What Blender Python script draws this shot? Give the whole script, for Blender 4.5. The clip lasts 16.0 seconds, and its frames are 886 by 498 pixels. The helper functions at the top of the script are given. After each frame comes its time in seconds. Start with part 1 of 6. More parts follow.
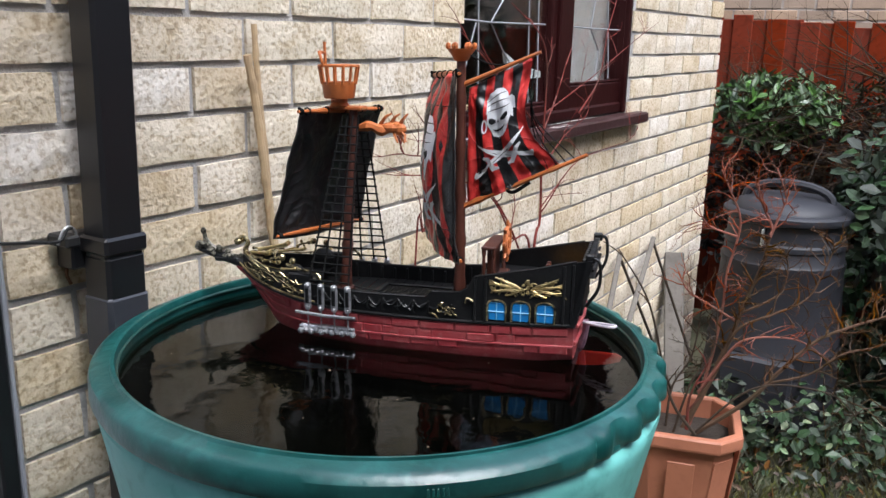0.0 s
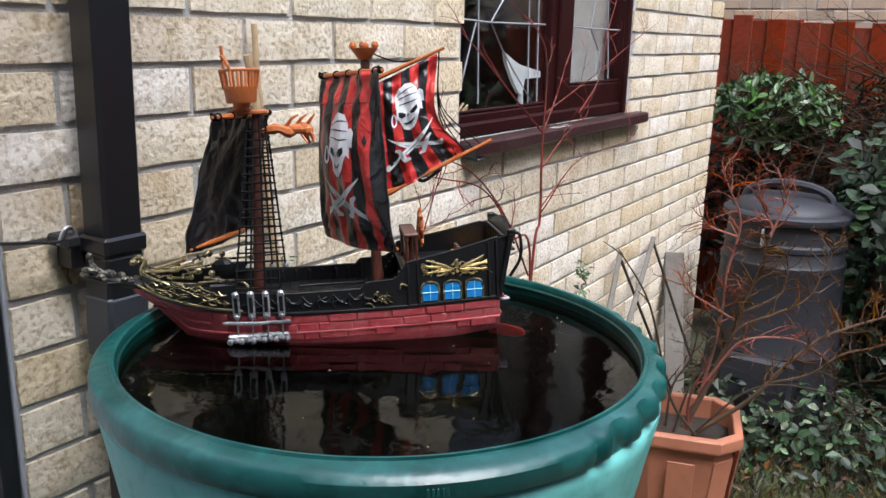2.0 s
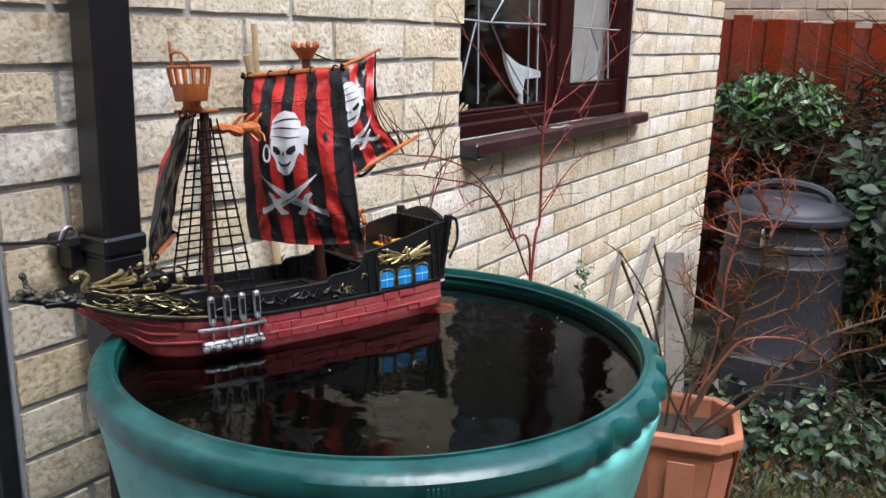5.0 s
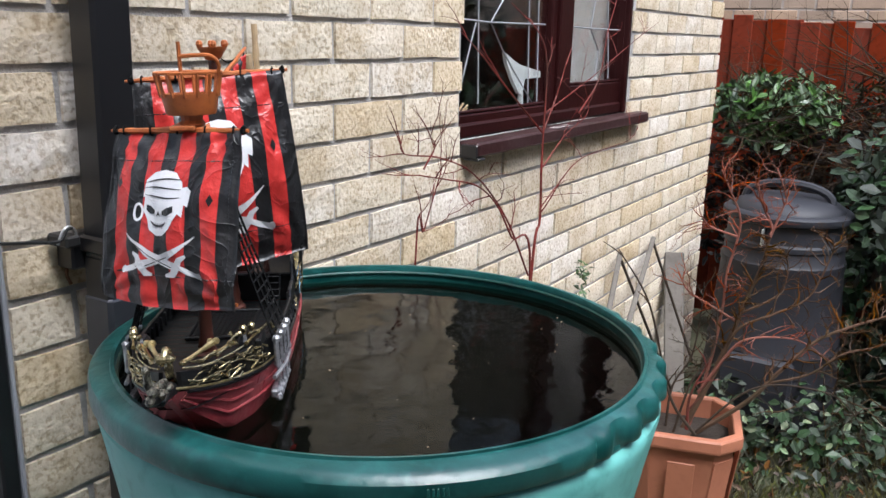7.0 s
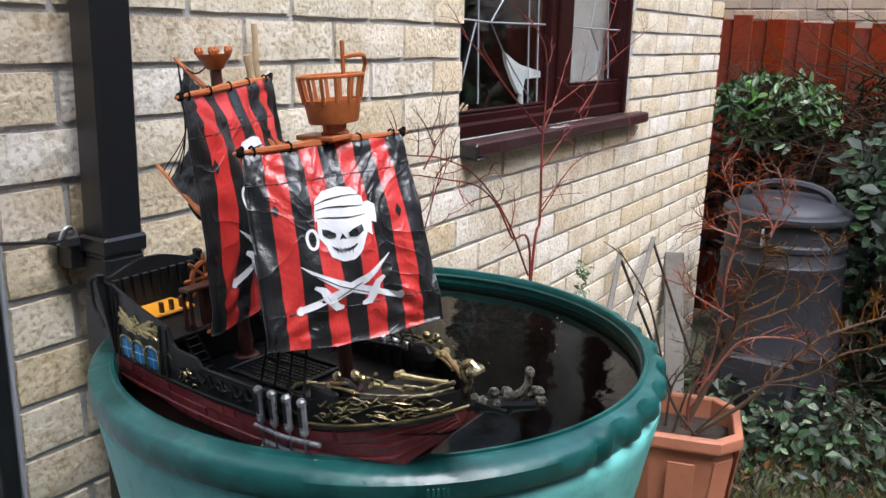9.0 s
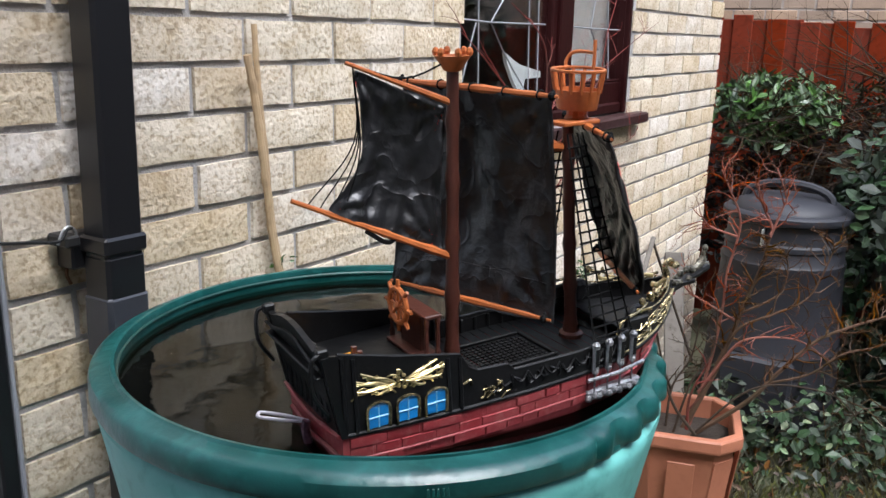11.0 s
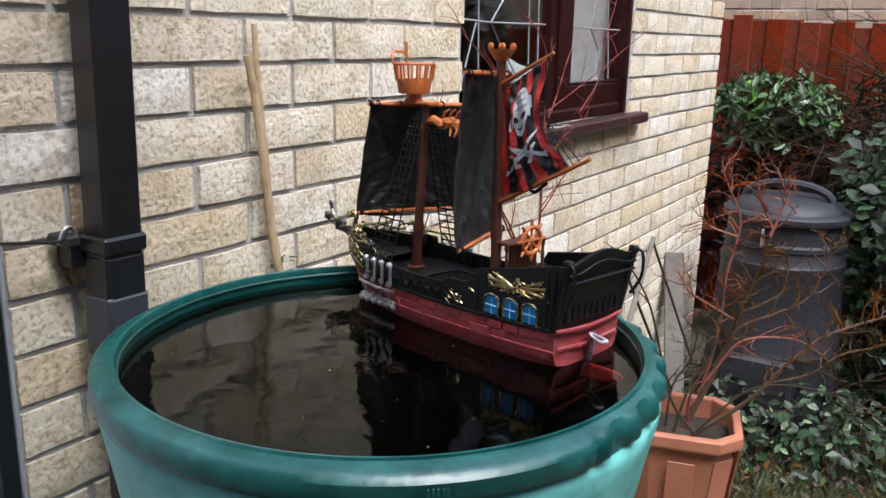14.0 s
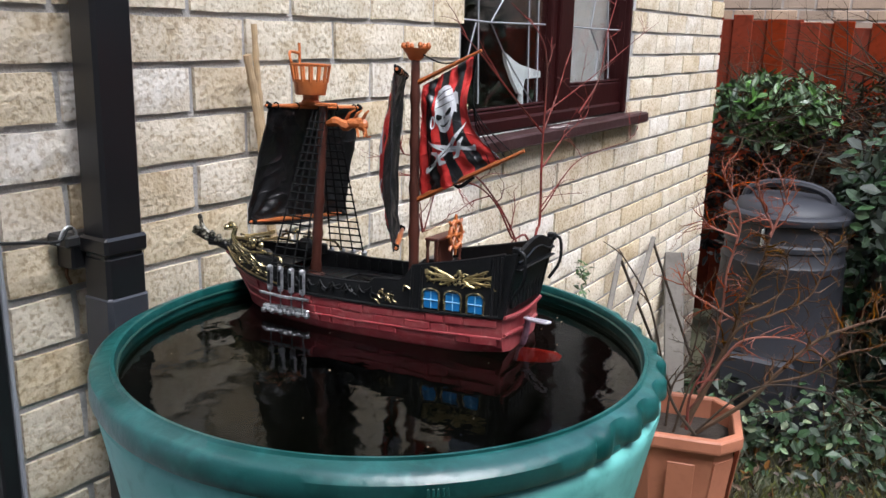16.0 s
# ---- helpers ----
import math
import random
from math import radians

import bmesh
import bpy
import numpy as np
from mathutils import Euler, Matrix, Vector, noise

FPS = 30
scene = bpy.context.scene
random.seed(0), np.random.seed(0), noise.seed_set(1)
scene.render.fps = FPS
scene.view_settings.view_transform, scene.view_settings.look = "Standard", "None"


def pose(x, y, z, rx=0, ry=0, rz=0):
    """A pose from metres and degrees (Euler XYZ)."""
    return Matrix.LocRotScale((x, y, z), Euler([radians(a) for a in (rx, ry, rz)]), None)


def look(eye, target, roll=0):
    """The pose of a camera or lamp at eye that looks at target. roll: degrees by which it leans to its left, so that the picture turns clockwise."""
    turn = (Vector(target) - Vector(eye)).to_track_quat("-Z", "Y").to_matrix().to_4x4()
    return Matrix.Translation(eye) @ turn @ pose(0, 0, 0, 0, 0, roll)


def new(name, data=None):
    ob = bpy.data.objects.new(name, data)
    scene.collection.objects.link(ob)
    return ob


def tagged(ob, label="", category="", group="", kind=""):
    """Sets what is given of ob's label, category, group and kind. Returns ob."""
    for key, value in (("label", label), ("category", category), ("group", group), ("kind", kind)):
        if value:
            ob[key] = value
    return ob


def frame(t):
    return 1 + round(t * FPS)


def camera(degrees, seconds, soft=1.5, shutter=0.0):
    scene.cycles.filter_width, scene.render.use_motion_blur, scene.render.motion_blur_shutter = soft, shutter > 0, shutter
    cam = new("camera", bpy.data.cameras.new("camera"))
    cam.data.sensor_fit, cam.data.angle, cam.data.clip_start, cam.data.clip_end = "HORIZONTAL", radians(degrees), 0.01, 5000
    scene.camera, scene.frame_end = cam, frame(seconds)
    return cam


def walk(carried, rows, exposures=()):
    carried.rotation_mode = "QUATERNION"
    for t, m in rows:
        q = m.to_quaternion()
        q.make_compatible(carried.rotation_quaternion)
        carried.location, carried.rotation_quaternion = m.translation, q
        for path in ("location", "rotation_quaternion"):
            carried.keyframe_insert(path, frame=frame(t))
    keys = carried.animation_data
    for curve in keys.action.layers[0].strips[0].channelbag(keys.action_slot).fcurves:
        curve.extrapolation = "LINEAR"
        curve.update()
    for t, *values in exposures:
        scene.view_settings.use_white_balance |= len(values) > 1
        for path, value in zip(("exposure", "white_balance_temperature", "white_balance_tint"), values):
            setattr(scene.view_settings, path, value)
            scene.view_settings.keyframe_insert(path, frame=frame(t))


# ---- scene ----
# camera: it stands still on a tripod
cam = camera(55.59, 16.0, 1.5)
CAM = look((-0.7846, -1.0248, 1.5355), (0.03558, -0.50858, 1.28889), 1.375)
walk(cam, [(0.0, CAM), (16.0, CAM)], [(0.0, 1.66, 5880, 10), (16.0, 1.66, 5880, 10)])

# overcast daylight
world = bpy.data.worlds.new("sky")
scene.world = world
world.use_nodes = True
wn = world.node_tree.nodes
sky = wn.new("ShaderNodeTexSky")
sky.sky_type = "NISHITA"
sky.sun_disc = False
sky.sun_elevation, sky.sun_rotation = radians(63), radians(212)
sky.air_density, sky.dust_density, sky.ozone_density = 1.0, 4.0, 1.0
bgd = wn["Background"]
hue = wn.new("ShaderNodeHueSaturation")
hue.inputs["Saturation"].default_value = 0.6
world.node_tree.links.new(sky.outputs[0], hue.inputs["Color"])
world.node_tree.links.new(hue.outputs[0], bgd.inputs[0])
bgd.inputs[1].default_value = 0.14
sun = new("sun", bpy.data.lights.new("sun", "SUN"))
sun.data.energy, sun.data.angle, sun.data.color = 1.5, radians(35), (1.0, 0.98, 0.95)
sun.matrix_world = look((-1.6, -2.6, 6.0), (0.0, 0.0, 0.5))


# ---- materials ----
def shader(name, col, rough=0.6, metal=0.0, spec=0.5, vary=0.0, grain=0.0, scale=40.0, bump=0.0, bscale=120.0,
           random_amt=0.0, dark=None, island=False, coat=0.0, big=6.0, crease=0.0):
    """A principled material: colour varied at two scales, bump, and a shift from piece to piece."""
    m = bpy.data.materials.new(name)
    m.use_nodes = True
    nt = m.node_tree
    n, l = nt.nodes, nt.links
    b = n["Principled BSDF"]
    b.inputs["Roughness"].default_value = rough
    b.inputs["Metallic"].default_value = metal
    b.inputs["Specular IOR Level"].default_value = spec
    b.inputs["Coat Weight"].default_value = coat
    tc = n.new("ShaderNodeTexCoord")

    def noise_node(s, detail=4.0):
        k = n.new("ShaderNodeTexNoise")
        k.inputs["Scale"].default_value, k.inputs["Detail"].default_value = s, detail
        l.new(tc.outputs["Object"], k.inputs["Vector"])
        return k

    def mix(fac, a, bcol, kind="MIX"):
        x = n.new("ShaderNodeMix")
        x.data_type, x.blend_type = "RGBA", kind
        for sock, val in ((x.inputs[0], fac), (x.inputs[6], a), (x.inputs[7], bcol)):
            if hasattr(val, "is_linked"):
                l.new(val, sock)
            else:
                sock.default_value = val
        return x.outputs[2]

    def ramp(sock, lo, hi):
        r = n.new("ShaderNodeMapRange")
        r.inputs[1].default_value, r.inputs[2].default_value = lo, hi
        l.new(sock, r.inputs[0])
        return r.outputs[0]

    c = (*col, 1)
    d = (*(dark or [v * 0.55 for v in col]), 1)
    out = c
    if vary:
        out = mix(ramp(noise_node(big).outputs[0], 0.35, 0.7), out, (*[v * (1 - vary) + w * vary for v, w in zip(col, d[:3])], 1))
    if grain:
        g = mix(ramp(noise_node(scale, 6.0).outputs[0], 0.52, 0.68), out, d)
        out = mix(grain, out, g)
    if random_amt:
        oi = n.new("ShaderNodeNewGeometry" if island else "ShaderNodeObjectInfo")
        rnd = oi.outputs["Random Per Island" if island else "Random"]
        h = n.new("ShaderNodeHueSaturation")
        for k, (lo, hi) in (("Value", (1 - random_amt, 1 + random_amt)), ("Saturation", (1 - random_amt * 1.2, 1 + random_amt * 0.6))):
            mr = n.new("ShaderNodeMapRange")
            mr.inputs[3].default_value, mr.inputs[4].default_value = lo, hi
            wv = n.new("ShaderNodeMath")
            wv.operation, wv.inputs[1].default_value = "MULTIPLY", 1.0 if k == "Value" else 7.31
            l.new(rnd, wv.inputs[0])
            fr = n.new("ShaderNodeMath")
            fr.operation = "FRACT"
            l.new(wv.outputs[0], fr.inputs[0])
            l.new(fr.outputs[0], mr.inputs[0])
            l.new(mr.outputs[0], h.inputs[k])
        if hasattr(out, "is_linked"):
            l.new(out, h.inputs["Color"])
        else:
            h.inputs["Color"].default_value = out
        out = h.outputs[0]
    if hasattr(out, "is_linked"):
        l.new(out, b.inputs["Base Color"])
    else:
        b.inputs["Base Color"].default_value = out
    if bump:
        bn = n.new("ShaderNodeBump")
        bn.inputs["Strength"].default_value, bn.inputs["Distance"].default_value = min(1.0, bump), 0.004 * max(1.0, bump)
        l.new(noise_node(bscale, 5.0).outputs[0], bn.inputs["Height"])
        if crease:
            ck = noise_node(15.0, 3.0)
            ck.inputs["Distortion"].default_value = 0.9
            last = ck.outputs[0]
            for op, val in (("SUBTRACT", 0.5), ("ABSOLUTE", 0.0), ("POWER", 0.45)):
                q = n.new("ShaderNodeMath")
                q.operation, q.inputs[1].default_value = op, val
                l.new(last, q.inputs[0])
                last = q.outputs[0]
            cb2 = n.new("ShaderNodeBump")
            cb2.invert = True
            cb2.inputs["Strength"].default_value, cb2.inputs["Distance"].default_value = crease, 0.006
            l.new(last, cb2.inputs["Height"])
            l.new(cb2.outputs[0], bn.inputs["Normal"])
        l.new(bn.outputs[0], b.inputs["Normal"])
    return m



def stone_mat():
    """Cream reconstituted stone: sharp grains and pits, every block a tone of its own."""
    m = bpy.data.materials.new("cream_stone")
    m.use_nodes = True
    n, l = m.node_tree.nodes, m.node_tree.links
    b = n["Principled BSDF"]
    b.inputs["Roughness"].default_value, b.inputs["Specular IOR Level"].default_value = 0.93, 0.2
    tc, oi = n.new("ShaderNodeTexCoord"), n.new("ShaderNodeObjectInfo")
    off = n.new("ShaderNodeVectorMath")
    off.operation = "MULTIPLY_ADD"
    l.new(oi.outputs["Random"], off.inputs[0])
    off.inputs[1].default_value = (7.0, 3.0, 5.0)
    l.new(tc.outputs["Object"], off.inputs[2])

    def tex(s, detail, rough=0.6):
        k = n.new("ShaderNodeTexNoise")
        k.inputs["Scale"].default_value, k.inputs["Detail"].default_value, k.inputs["Roughness"].default_value = s, detail, rough
        l.new(off.outputs[0], k.inputs["Vector"])
        return k.outputs[0]

    def ramp(sock, *stops):
        r = n.new("ShaderNodeValToRGB")
        e = r.color_ramp.elements
        while len(e) < len(stops):
            e.new(0.5)
        for q, (p, c) in zip(e, stops):
            q.position, q.color = p, (*c, 1)
        l.new(sock, r.inputs[0])
        return r.outputs[0]

    def mix(fac, a, c, kind="MIX"):
        x = n.new("ShaderNodeMix")
        x.data_type, x.blend_type = "RGBA", kind
        for sock, val in ((x.inputs[0], fac), (x.inputs[6], a), (x.inputs[7], c)):
            if hasattr(val, "is_linked"):
                l.new(val, sock)
            else:
                sock.default_value = val
        return x.outputs[2]

    tone = ramp(oi.outputs["Random"], (0.0, (0.576, 0.479, 0.343)), (0.18, (0.672, 0.607, 0.511)), (0.36, (0.634, 0.543, 0.409)), (0.52, (0.701, 0.651, 0.583)), (0.68, (0.605, 0.500, 0.347)), (0.84, (0.653, 0.588, 0.480)), (1.0, (0.693, 0.618, 0.501)))
    patch = ramp(tex(11.0, 3.0), (0.36, (0.82, 0.77, 0.68)), (0.52, (1.0, 0.99, 0.97)), (0.68, (1.07, 1.07, 1.08)))
    grit = ramp(tex(125.0, 2.0, 0.5), (0.34, (0.38, 0.29, 0.19)), (0.45, (0.80, 0.76, 0.70)), (0.53, (0.92, 0.915, 0.91)), (0.64, (1.00, 1.0, 1.01)))
    c = mix(0.56, mix(1.0, tone, patch, "MULTIPLY"), mix(1.0, mix(1.0, tone, patch, "MULTIPLY"), grit, "MULTIPLY"))
    l.new(c, b.inputs["Base Color"])
    h = n.new("ShaderNodeMath")
    h.operation = "MULTIPLY_ADD"
    l.new(tex(70.0, 2.0), h.inputs[0])
    h.inputs[1].default_value = 1.1
    l.new(tex(125.0, 2.0, 0.5), h.inputs[2])
    bn = n.new("ShaderNodeBump")
    bn.inputs["Strength"].default_value, bn.inputs["Distance"].default_value = 0.65, 0.0036
    l.new(h.outputs[0], bn.inputs["Height"])
    l.new(bn.outputs[0], b.inputs["Normal"])
    return m


BRICK = stone_mat()
MORTAR = shader("grey_mortar", (0.40, 0.385, 0.375), 0.95, spec=0.2, vary=0.4, grain=0.3, scale=200, bump=0.6, bscale=260)
PINKBRICK = shader("pink_brick", (0.40, 0.285, 0.20), 0.92, spec=0.2, vary=0.3, grain=0.3, scale=90, bump=0.5, random_amt=0.15)
PALEMORTAR = shader("pale_mortar", (0.40, 0.34, 0.29), 0.95, spec=0.2, vary=0.3, grain=0.2, scale=60)
PIPE = shader("black_upvc", (0.010, 0.0098, 0.011), 0.33, vary=0.3, grain=0.15, scale=70, bump=0.03, bscale=60)
PIPEGREY = shader("grey_upvc", (0.04, 0.041, 0.05), 0.4, vary=0.3, grain=0.2, scale=60)
GREEN = shader("green_polythene", (0.002, 0.050, 0.046), 0.31, spec=0.62, vary=0.5, grain=0.34, scale=55, bump=0.22, bscale=70, dark=(0.035, 0.17, 0.16), big=14)
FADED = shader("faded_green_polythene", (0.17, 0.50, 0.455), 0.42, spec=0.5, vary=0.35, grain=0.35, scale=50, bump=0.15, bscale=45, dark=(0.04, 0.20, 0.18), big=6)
GREENLIP = shader("green_polythene_edge", (0.010, 0.10, 0.085), 0.3, spec=0.6, vary=0.4, grain=0.3, scale=90, dark=(0.004, 0.03, 0.03))
# wall and bottom under the water coloured near black for unlit depth
DEEPWALL = shader("deep_wall_dark", (0.011, 0.013, 0.008), 0.8, spec=0.2, vary=0.5, big=8)
DEEPFLOOR = shader("deep_floor_dark", (0.020, 0.018, 0.012), 0.9, vary=0.4, big=4)
# inner copy of the green, darkened for the shade below the rim
GREENIN = shader("green_polythene_shaded", (0.005, 0.050, 0.042), 0.38, vary=0.6, grain=0.5, scale=50, dark=(0.005, 0.020, 0.015))
BROWNWOOD = shader("mahogany_stain", (0.021, 0.0040, 0.0040), 0.45, spec=0.13, vary=0.5, grain=0.4, scale=80, bump=0.15, bscale=60)
SILLWOOD = shader("worn_mahogany_stain", (0.022, 0.005, 0.005), 0.45, spec=0.2, vary=0.5, grain=0.4, scale=45, bump=0.25, bscale=60, dark=(0.07, 0.045, 0.045))
DARKFRAME = shader("black_stained_frame", (0.007, 0.0065, 0.008), 0.5, vary=0.4, grain=0.3, scale=60)
WORNPAINT = shader("pale_worn_paint", (0.34, 0.31, 0.30), 0.7, vary=0.8, grain=0.6, scale=160, dark=(0.06, 0.03, 0.03), big=60)
LEAD = shader("lead_came", (0.20, 0.205, 0.22), 0.6, vary=0.2)
FENCE = shader("red_cedar_stain", (0.185, 0.025, 0.007), 0.9, spec=0.06, vary=0.45, grain=0.5, scale=22, bump=0.5, bscale=40, dark=(0.08, 0.013, 0.005), random_amt=0.07)
BIN = shader("black_recycled_plastic", (0.020, 0.021, 0.027), 0.55, spec=0.35, vary=0.3, grain=0.2, scale=40, bump=0.1, bscale=70)
TERRA = shader("terracotta_plastic", (0.36, 0.135, 0.075), 0.55, vary=0.3, grain=0.2, scale=50, bump=0.1)
SOIL_AND_SHADE = shader("soil_and_ivy_shade", (0.025, 0.017, 0.011), 0.95, vary=0.4, grain=0.5, scale=60, bump=1.0, bscale=90)
GROUND = shader("mossy_soil", (0.07, 0.06, 0.035), 0.95, vary=0.6, grain=0.5, scale=25, bump=1.0, bscale=40, dark=(0.045, 0.06, 0.02), big=2.0)
TWIG = shader("orange_dogwood_bark", (0.088, 0.031, 0.008), 0.9, spec=0.03, vary=0.85, grain=0.5, scale=45, dark=(0.036, 0.025, 0.007), random_amt=0.45, island=True, big=7)
TIPTWIG = shader("red_orange_shoot_bark", (0.21, 0.040, 0.015), 0.8, spec=0.06, vary=0.7, grain=0.3, scale=45, dark=(0.11, 0.036, 0.014), random_amt=0.35, island=True, big=7)
REDTWIG = shader("red_dogwood_bark", (0.17, 0.022, 0.018), 0.6, spec=0.2, vary=0.8, grain=0.3, scale=60, dark=(0.055, 0.032, 0.024), big=6)
DEADTWIG = shader("dead_twig", (0.042, 0.026, 0.015), 0.9, spec=0.05, vary=0.5, grain=0.4, scale=60, random_amt=0.4, island=True)
CANE = shader("bamboo_cane", (0.48, 0.345, 0.20), 0.6, vary=0.5, grain=0.4, scale=45, bump=0.2, dark=(0.22, 0.15, 0.09))
GREYWOOD = shader("weathered_grey_timber", (0.13, 0.115, 0.10), 0.9, vary=0.6, grain=0.6, scale=30, bump=0.6, bscale=60)
LEAF = shader("laurel_leaf", (0.06, 0.12, 0.033), 0.4, vary=0.3, random_amt=0.45, island=True, big=8)
IVY = shader("ivy_leaf", (0.020, 0.042, 0.018), 0.45, spec=0.24, vary=0.45, random_amt=0.5, island=True, dark=(0.055, 0.078, 0.042), big=30)
GRASS = shader("winter_grass", (0.085, 0.098, 0.026), 0.75, random_amt=0.55, island=True, vary=0.8, big=5, dark=(0.075, 0.048, 0.022))
VARIEG = shader("variegated_ivy_leaf", (0.17, 0.20, 0.115), 0.5, spec=0.25, vary=0.9, random_amt=0.4, island=True, dark=(0.035, 0.07, 0.028), big=45)
LITTER = shader("brown_leaf_litter", (0.085, 0.045, 0.022), 0.85, spec=0.15, vary=0.5, random_amt=0.5, island=True)
STEEL = shader("galvanised_steel", (0.6, 0.6, 0.6), 0.35, metal=0.9, vary=0.2)
WHITE = shader("white_gloss", (0.80, 0.81, 0.82), 0.35, vary=0.1)
SEAL = shader("grey_sealant", (0.30, 0.31, 0.34), 0.7, vary=0.2)
ROOM = shader("dimmed_room_plaster", (0.045, 0.04, 0.036), 0.9, vary=0.2)
CURTAIN = shader("cream_curtain", (0.17, 0.155, 0.13), 0.9, vary=0.3, big=20)
CABLE = shader("black_rubber", (0.015, 0.015, 0.015), 0.5)


def glass_mat():
    m = bpy.data.materials.new("window_glass")
    m.use_nodes = True
    b = m.node_tree.nodes["Principled BSDF"]
    b.inputs["Base Color"].default_value = (0.95, 0.97, 0.96, 1)
    b.inputs["Roughness"].default_value = 0.02
    b.inputs["IOR"].default_value = 1.45
    b.inputs["Transmission Weight"].default_value = 1.0
    return m


GLASS = glass_mat()


def water_mat():
    """Dark peaty water: it mirrors the sky and lets a little of what is under it show, with slow ripples."""
    m = bpy.data.materials.new("dark_water")
    m.use_nodes = True
    n, l = m.node_tree.nodes, m.node_tree.links
    b = n["Principled BSDF"]
    b.inputs["Base Color"].default_value = (0.13, 0.12, 0.088, 1)
    b.inputs["Roughness"].default_value = 0.035
    b.inputs["IOR"].default_value = 1.28
    b.inputs["Transmission Weight"].default_value = 1.0
    tc = n.new("ShaderNodeTexCoord")
    hs = []
    for sc, det in ((16.0, 1.5), (55.0, 2.0)):
        k = n.new("ShaderNodeTexNoise")
        k.inputs["Scale"].default_value, k.inputs["Detail"].default_value = sc, det
        l.new(tc.outputs["Object"], k.inputs["Vector"])
        hs.append(k.outputs[0])
    h = n.new("ShaderNodeMath")
    h.operation, h.inputs[1].default_value = "MULTIPLY_ADD", 0.20
    l.new(hs[1], h.inputs[0])
    l.new(hs[0], h.inputs[2])
    bn = n.new("ShaderNodeBump")
    bn.inputs["Strength"].default_value, bn.inputs["Distance"].default_value = 0.125, 0.011
    l.new(h.outputs[0], bn.inputs["Height"])
    l.new(bn.outputs[0], b.inputs["Normal"])
    return m


WATER = water_mat()


# ---- geometry helpers ----
class Geo:
    """Collects vertices and faces of one mesh."""

    def __init__(self):
        self.v, self.f, self.m = [], [], []

    def add(self, verts, faces, mat=0):
        o = len(self.v)
        self.v.extend([tuple(p) for p in verts])
        self.f.extend([tuple(i + o for i in f) for f in faces])
        self.m.extend([mat] * len(faces))
        return self

    def box(self, lo, hi, ch=0.0, mx=None, mat=0):
        """A box from corner to corner, with chamfered edges."""
        (x0, y0, z0), (x1, y1, z1) = lo, hi
        c = min(ch, (x1 - x0) * 0.45, (y1 - y0) * 0.45, (z1 - z0) * 0.45)
        if c <= 0:
            vs = [(x, y, z) for z in (z0, z1) for y in (y0, y1) for x in (x0, x1)]
            fs = [(0, 2, 3, 1), (4, 5, 7, 6), (0, 1, 5, 4), (2, 6, 7, 3), (0, 4, 6, 2), (1, 3, 7, 5)]
        else:
            mid = ((x0 + x1) / 2, (y0 + y1) / 2, (z0 + z1) / 2)
            half = ((x1 - x0) / 2, (y1 - y0) / 2, (z1 - z0) / 2)
            vs, idx = [], {}
            for sx in (-1, 1):
                for sy in (-1, 1):
                    for sz in (-1, 1):
                        for a in range(3):
                            s = (sx, sy, sz)
                            idx[(s, a)] = len(vs)
                            vs.append(tuple(mid[k] + s[k] * (half[k] - (0 if k == a else c)) for k in range(3)))
            fs = []
            for a in range(3):
                b1, b2 = [k for k in range(3) if k != a]
                for s in (-1, 1):
                    q4 = []
                    for u, w in ((-1, -1), (1, -1), (1, 1), (-1, 1)):
                        sg = [0, 0, 0]
                        sg[a], sg[b1], sg[b2] = s, u, w
                        q4.append(idx[(tuple(sg), a)])
                    fs.append(tuple(q4 if (s > 0) == (a != 1) else q4[::-1]))
            for a in range(3):
                b1, b2 = [k for k in range(3) if k != a]
                for u in (-1, 1):
                    for w in (-1, 1):
                        lo_s, hi_s = [0, 0, 0], [0, 0, 0]
                        lo_s[a], hi_s[a] = -1, 1
                        for sg in (lo_s, hi_s):
                            sg[b1], sg[b2] = u, w
                        fs.append((idx[(tuple(lo_s), b1)], idx[(tuple(hi_s), b1)], idx[(tuple(hi_s), b2)], idx[(tuple(lo_s), b2)]))
            for sx in (-1, 1):
                for sy in (-1, 1):
                    for sz in (-1, 1):
                        fs.append(tuple(idx[((sx, sy, sz), a)] for a in range(3)))
        if mx:
            vs = [mx @ Vector(p) for p in vs]
        return self.add(vs, fs, mat)

    def tube(self, pts, rad, n=6, cap=True, mat=0):
        """A tube along points; rad is one radius or one for each point."""
        pts = [Vector(p) for p in pts]
        rad = rad if isinstance(rad, (list, tuple)) else [rad] * len(pts)
        vs, fs = [], []
        prev = None
        for i, p in enumerate(pts):
            d = (pts[min(i + 1, len(pts) - 1)] - pts[max(i - 1, 0)])
            d = d.normalized() if d.length > 1e-9 else Vector((0, 0, 1))
            u = prev if prev is not None else (Vector((0, 0, 1)) if abs(d.z) < 0.9 else Vector((1, 0, 0)))
            u = (u - d * u.dot(d)).normalized()
            w = d.cross(u)
            prev = u
            for k in range(n):
                a = 2 * math.pi * k / n
                vs.append(p + (u * math.cos(a) + w * math.sin(a)) * rad[i])
        for i in range(len(pts) - 1):
            for k in range(n):
                fs.append((i * n + k, i * n + (k + 1) % n, (i + 1) * n + (k + 1) % n, (i + 1) * n + k))
        if cap:
            fs.append(tuple(range(n))[::-1])
            fs.append(tuple((len(pts) - 1) * n + k for k in range(n)))
        return self.add(vs, fs, mat)

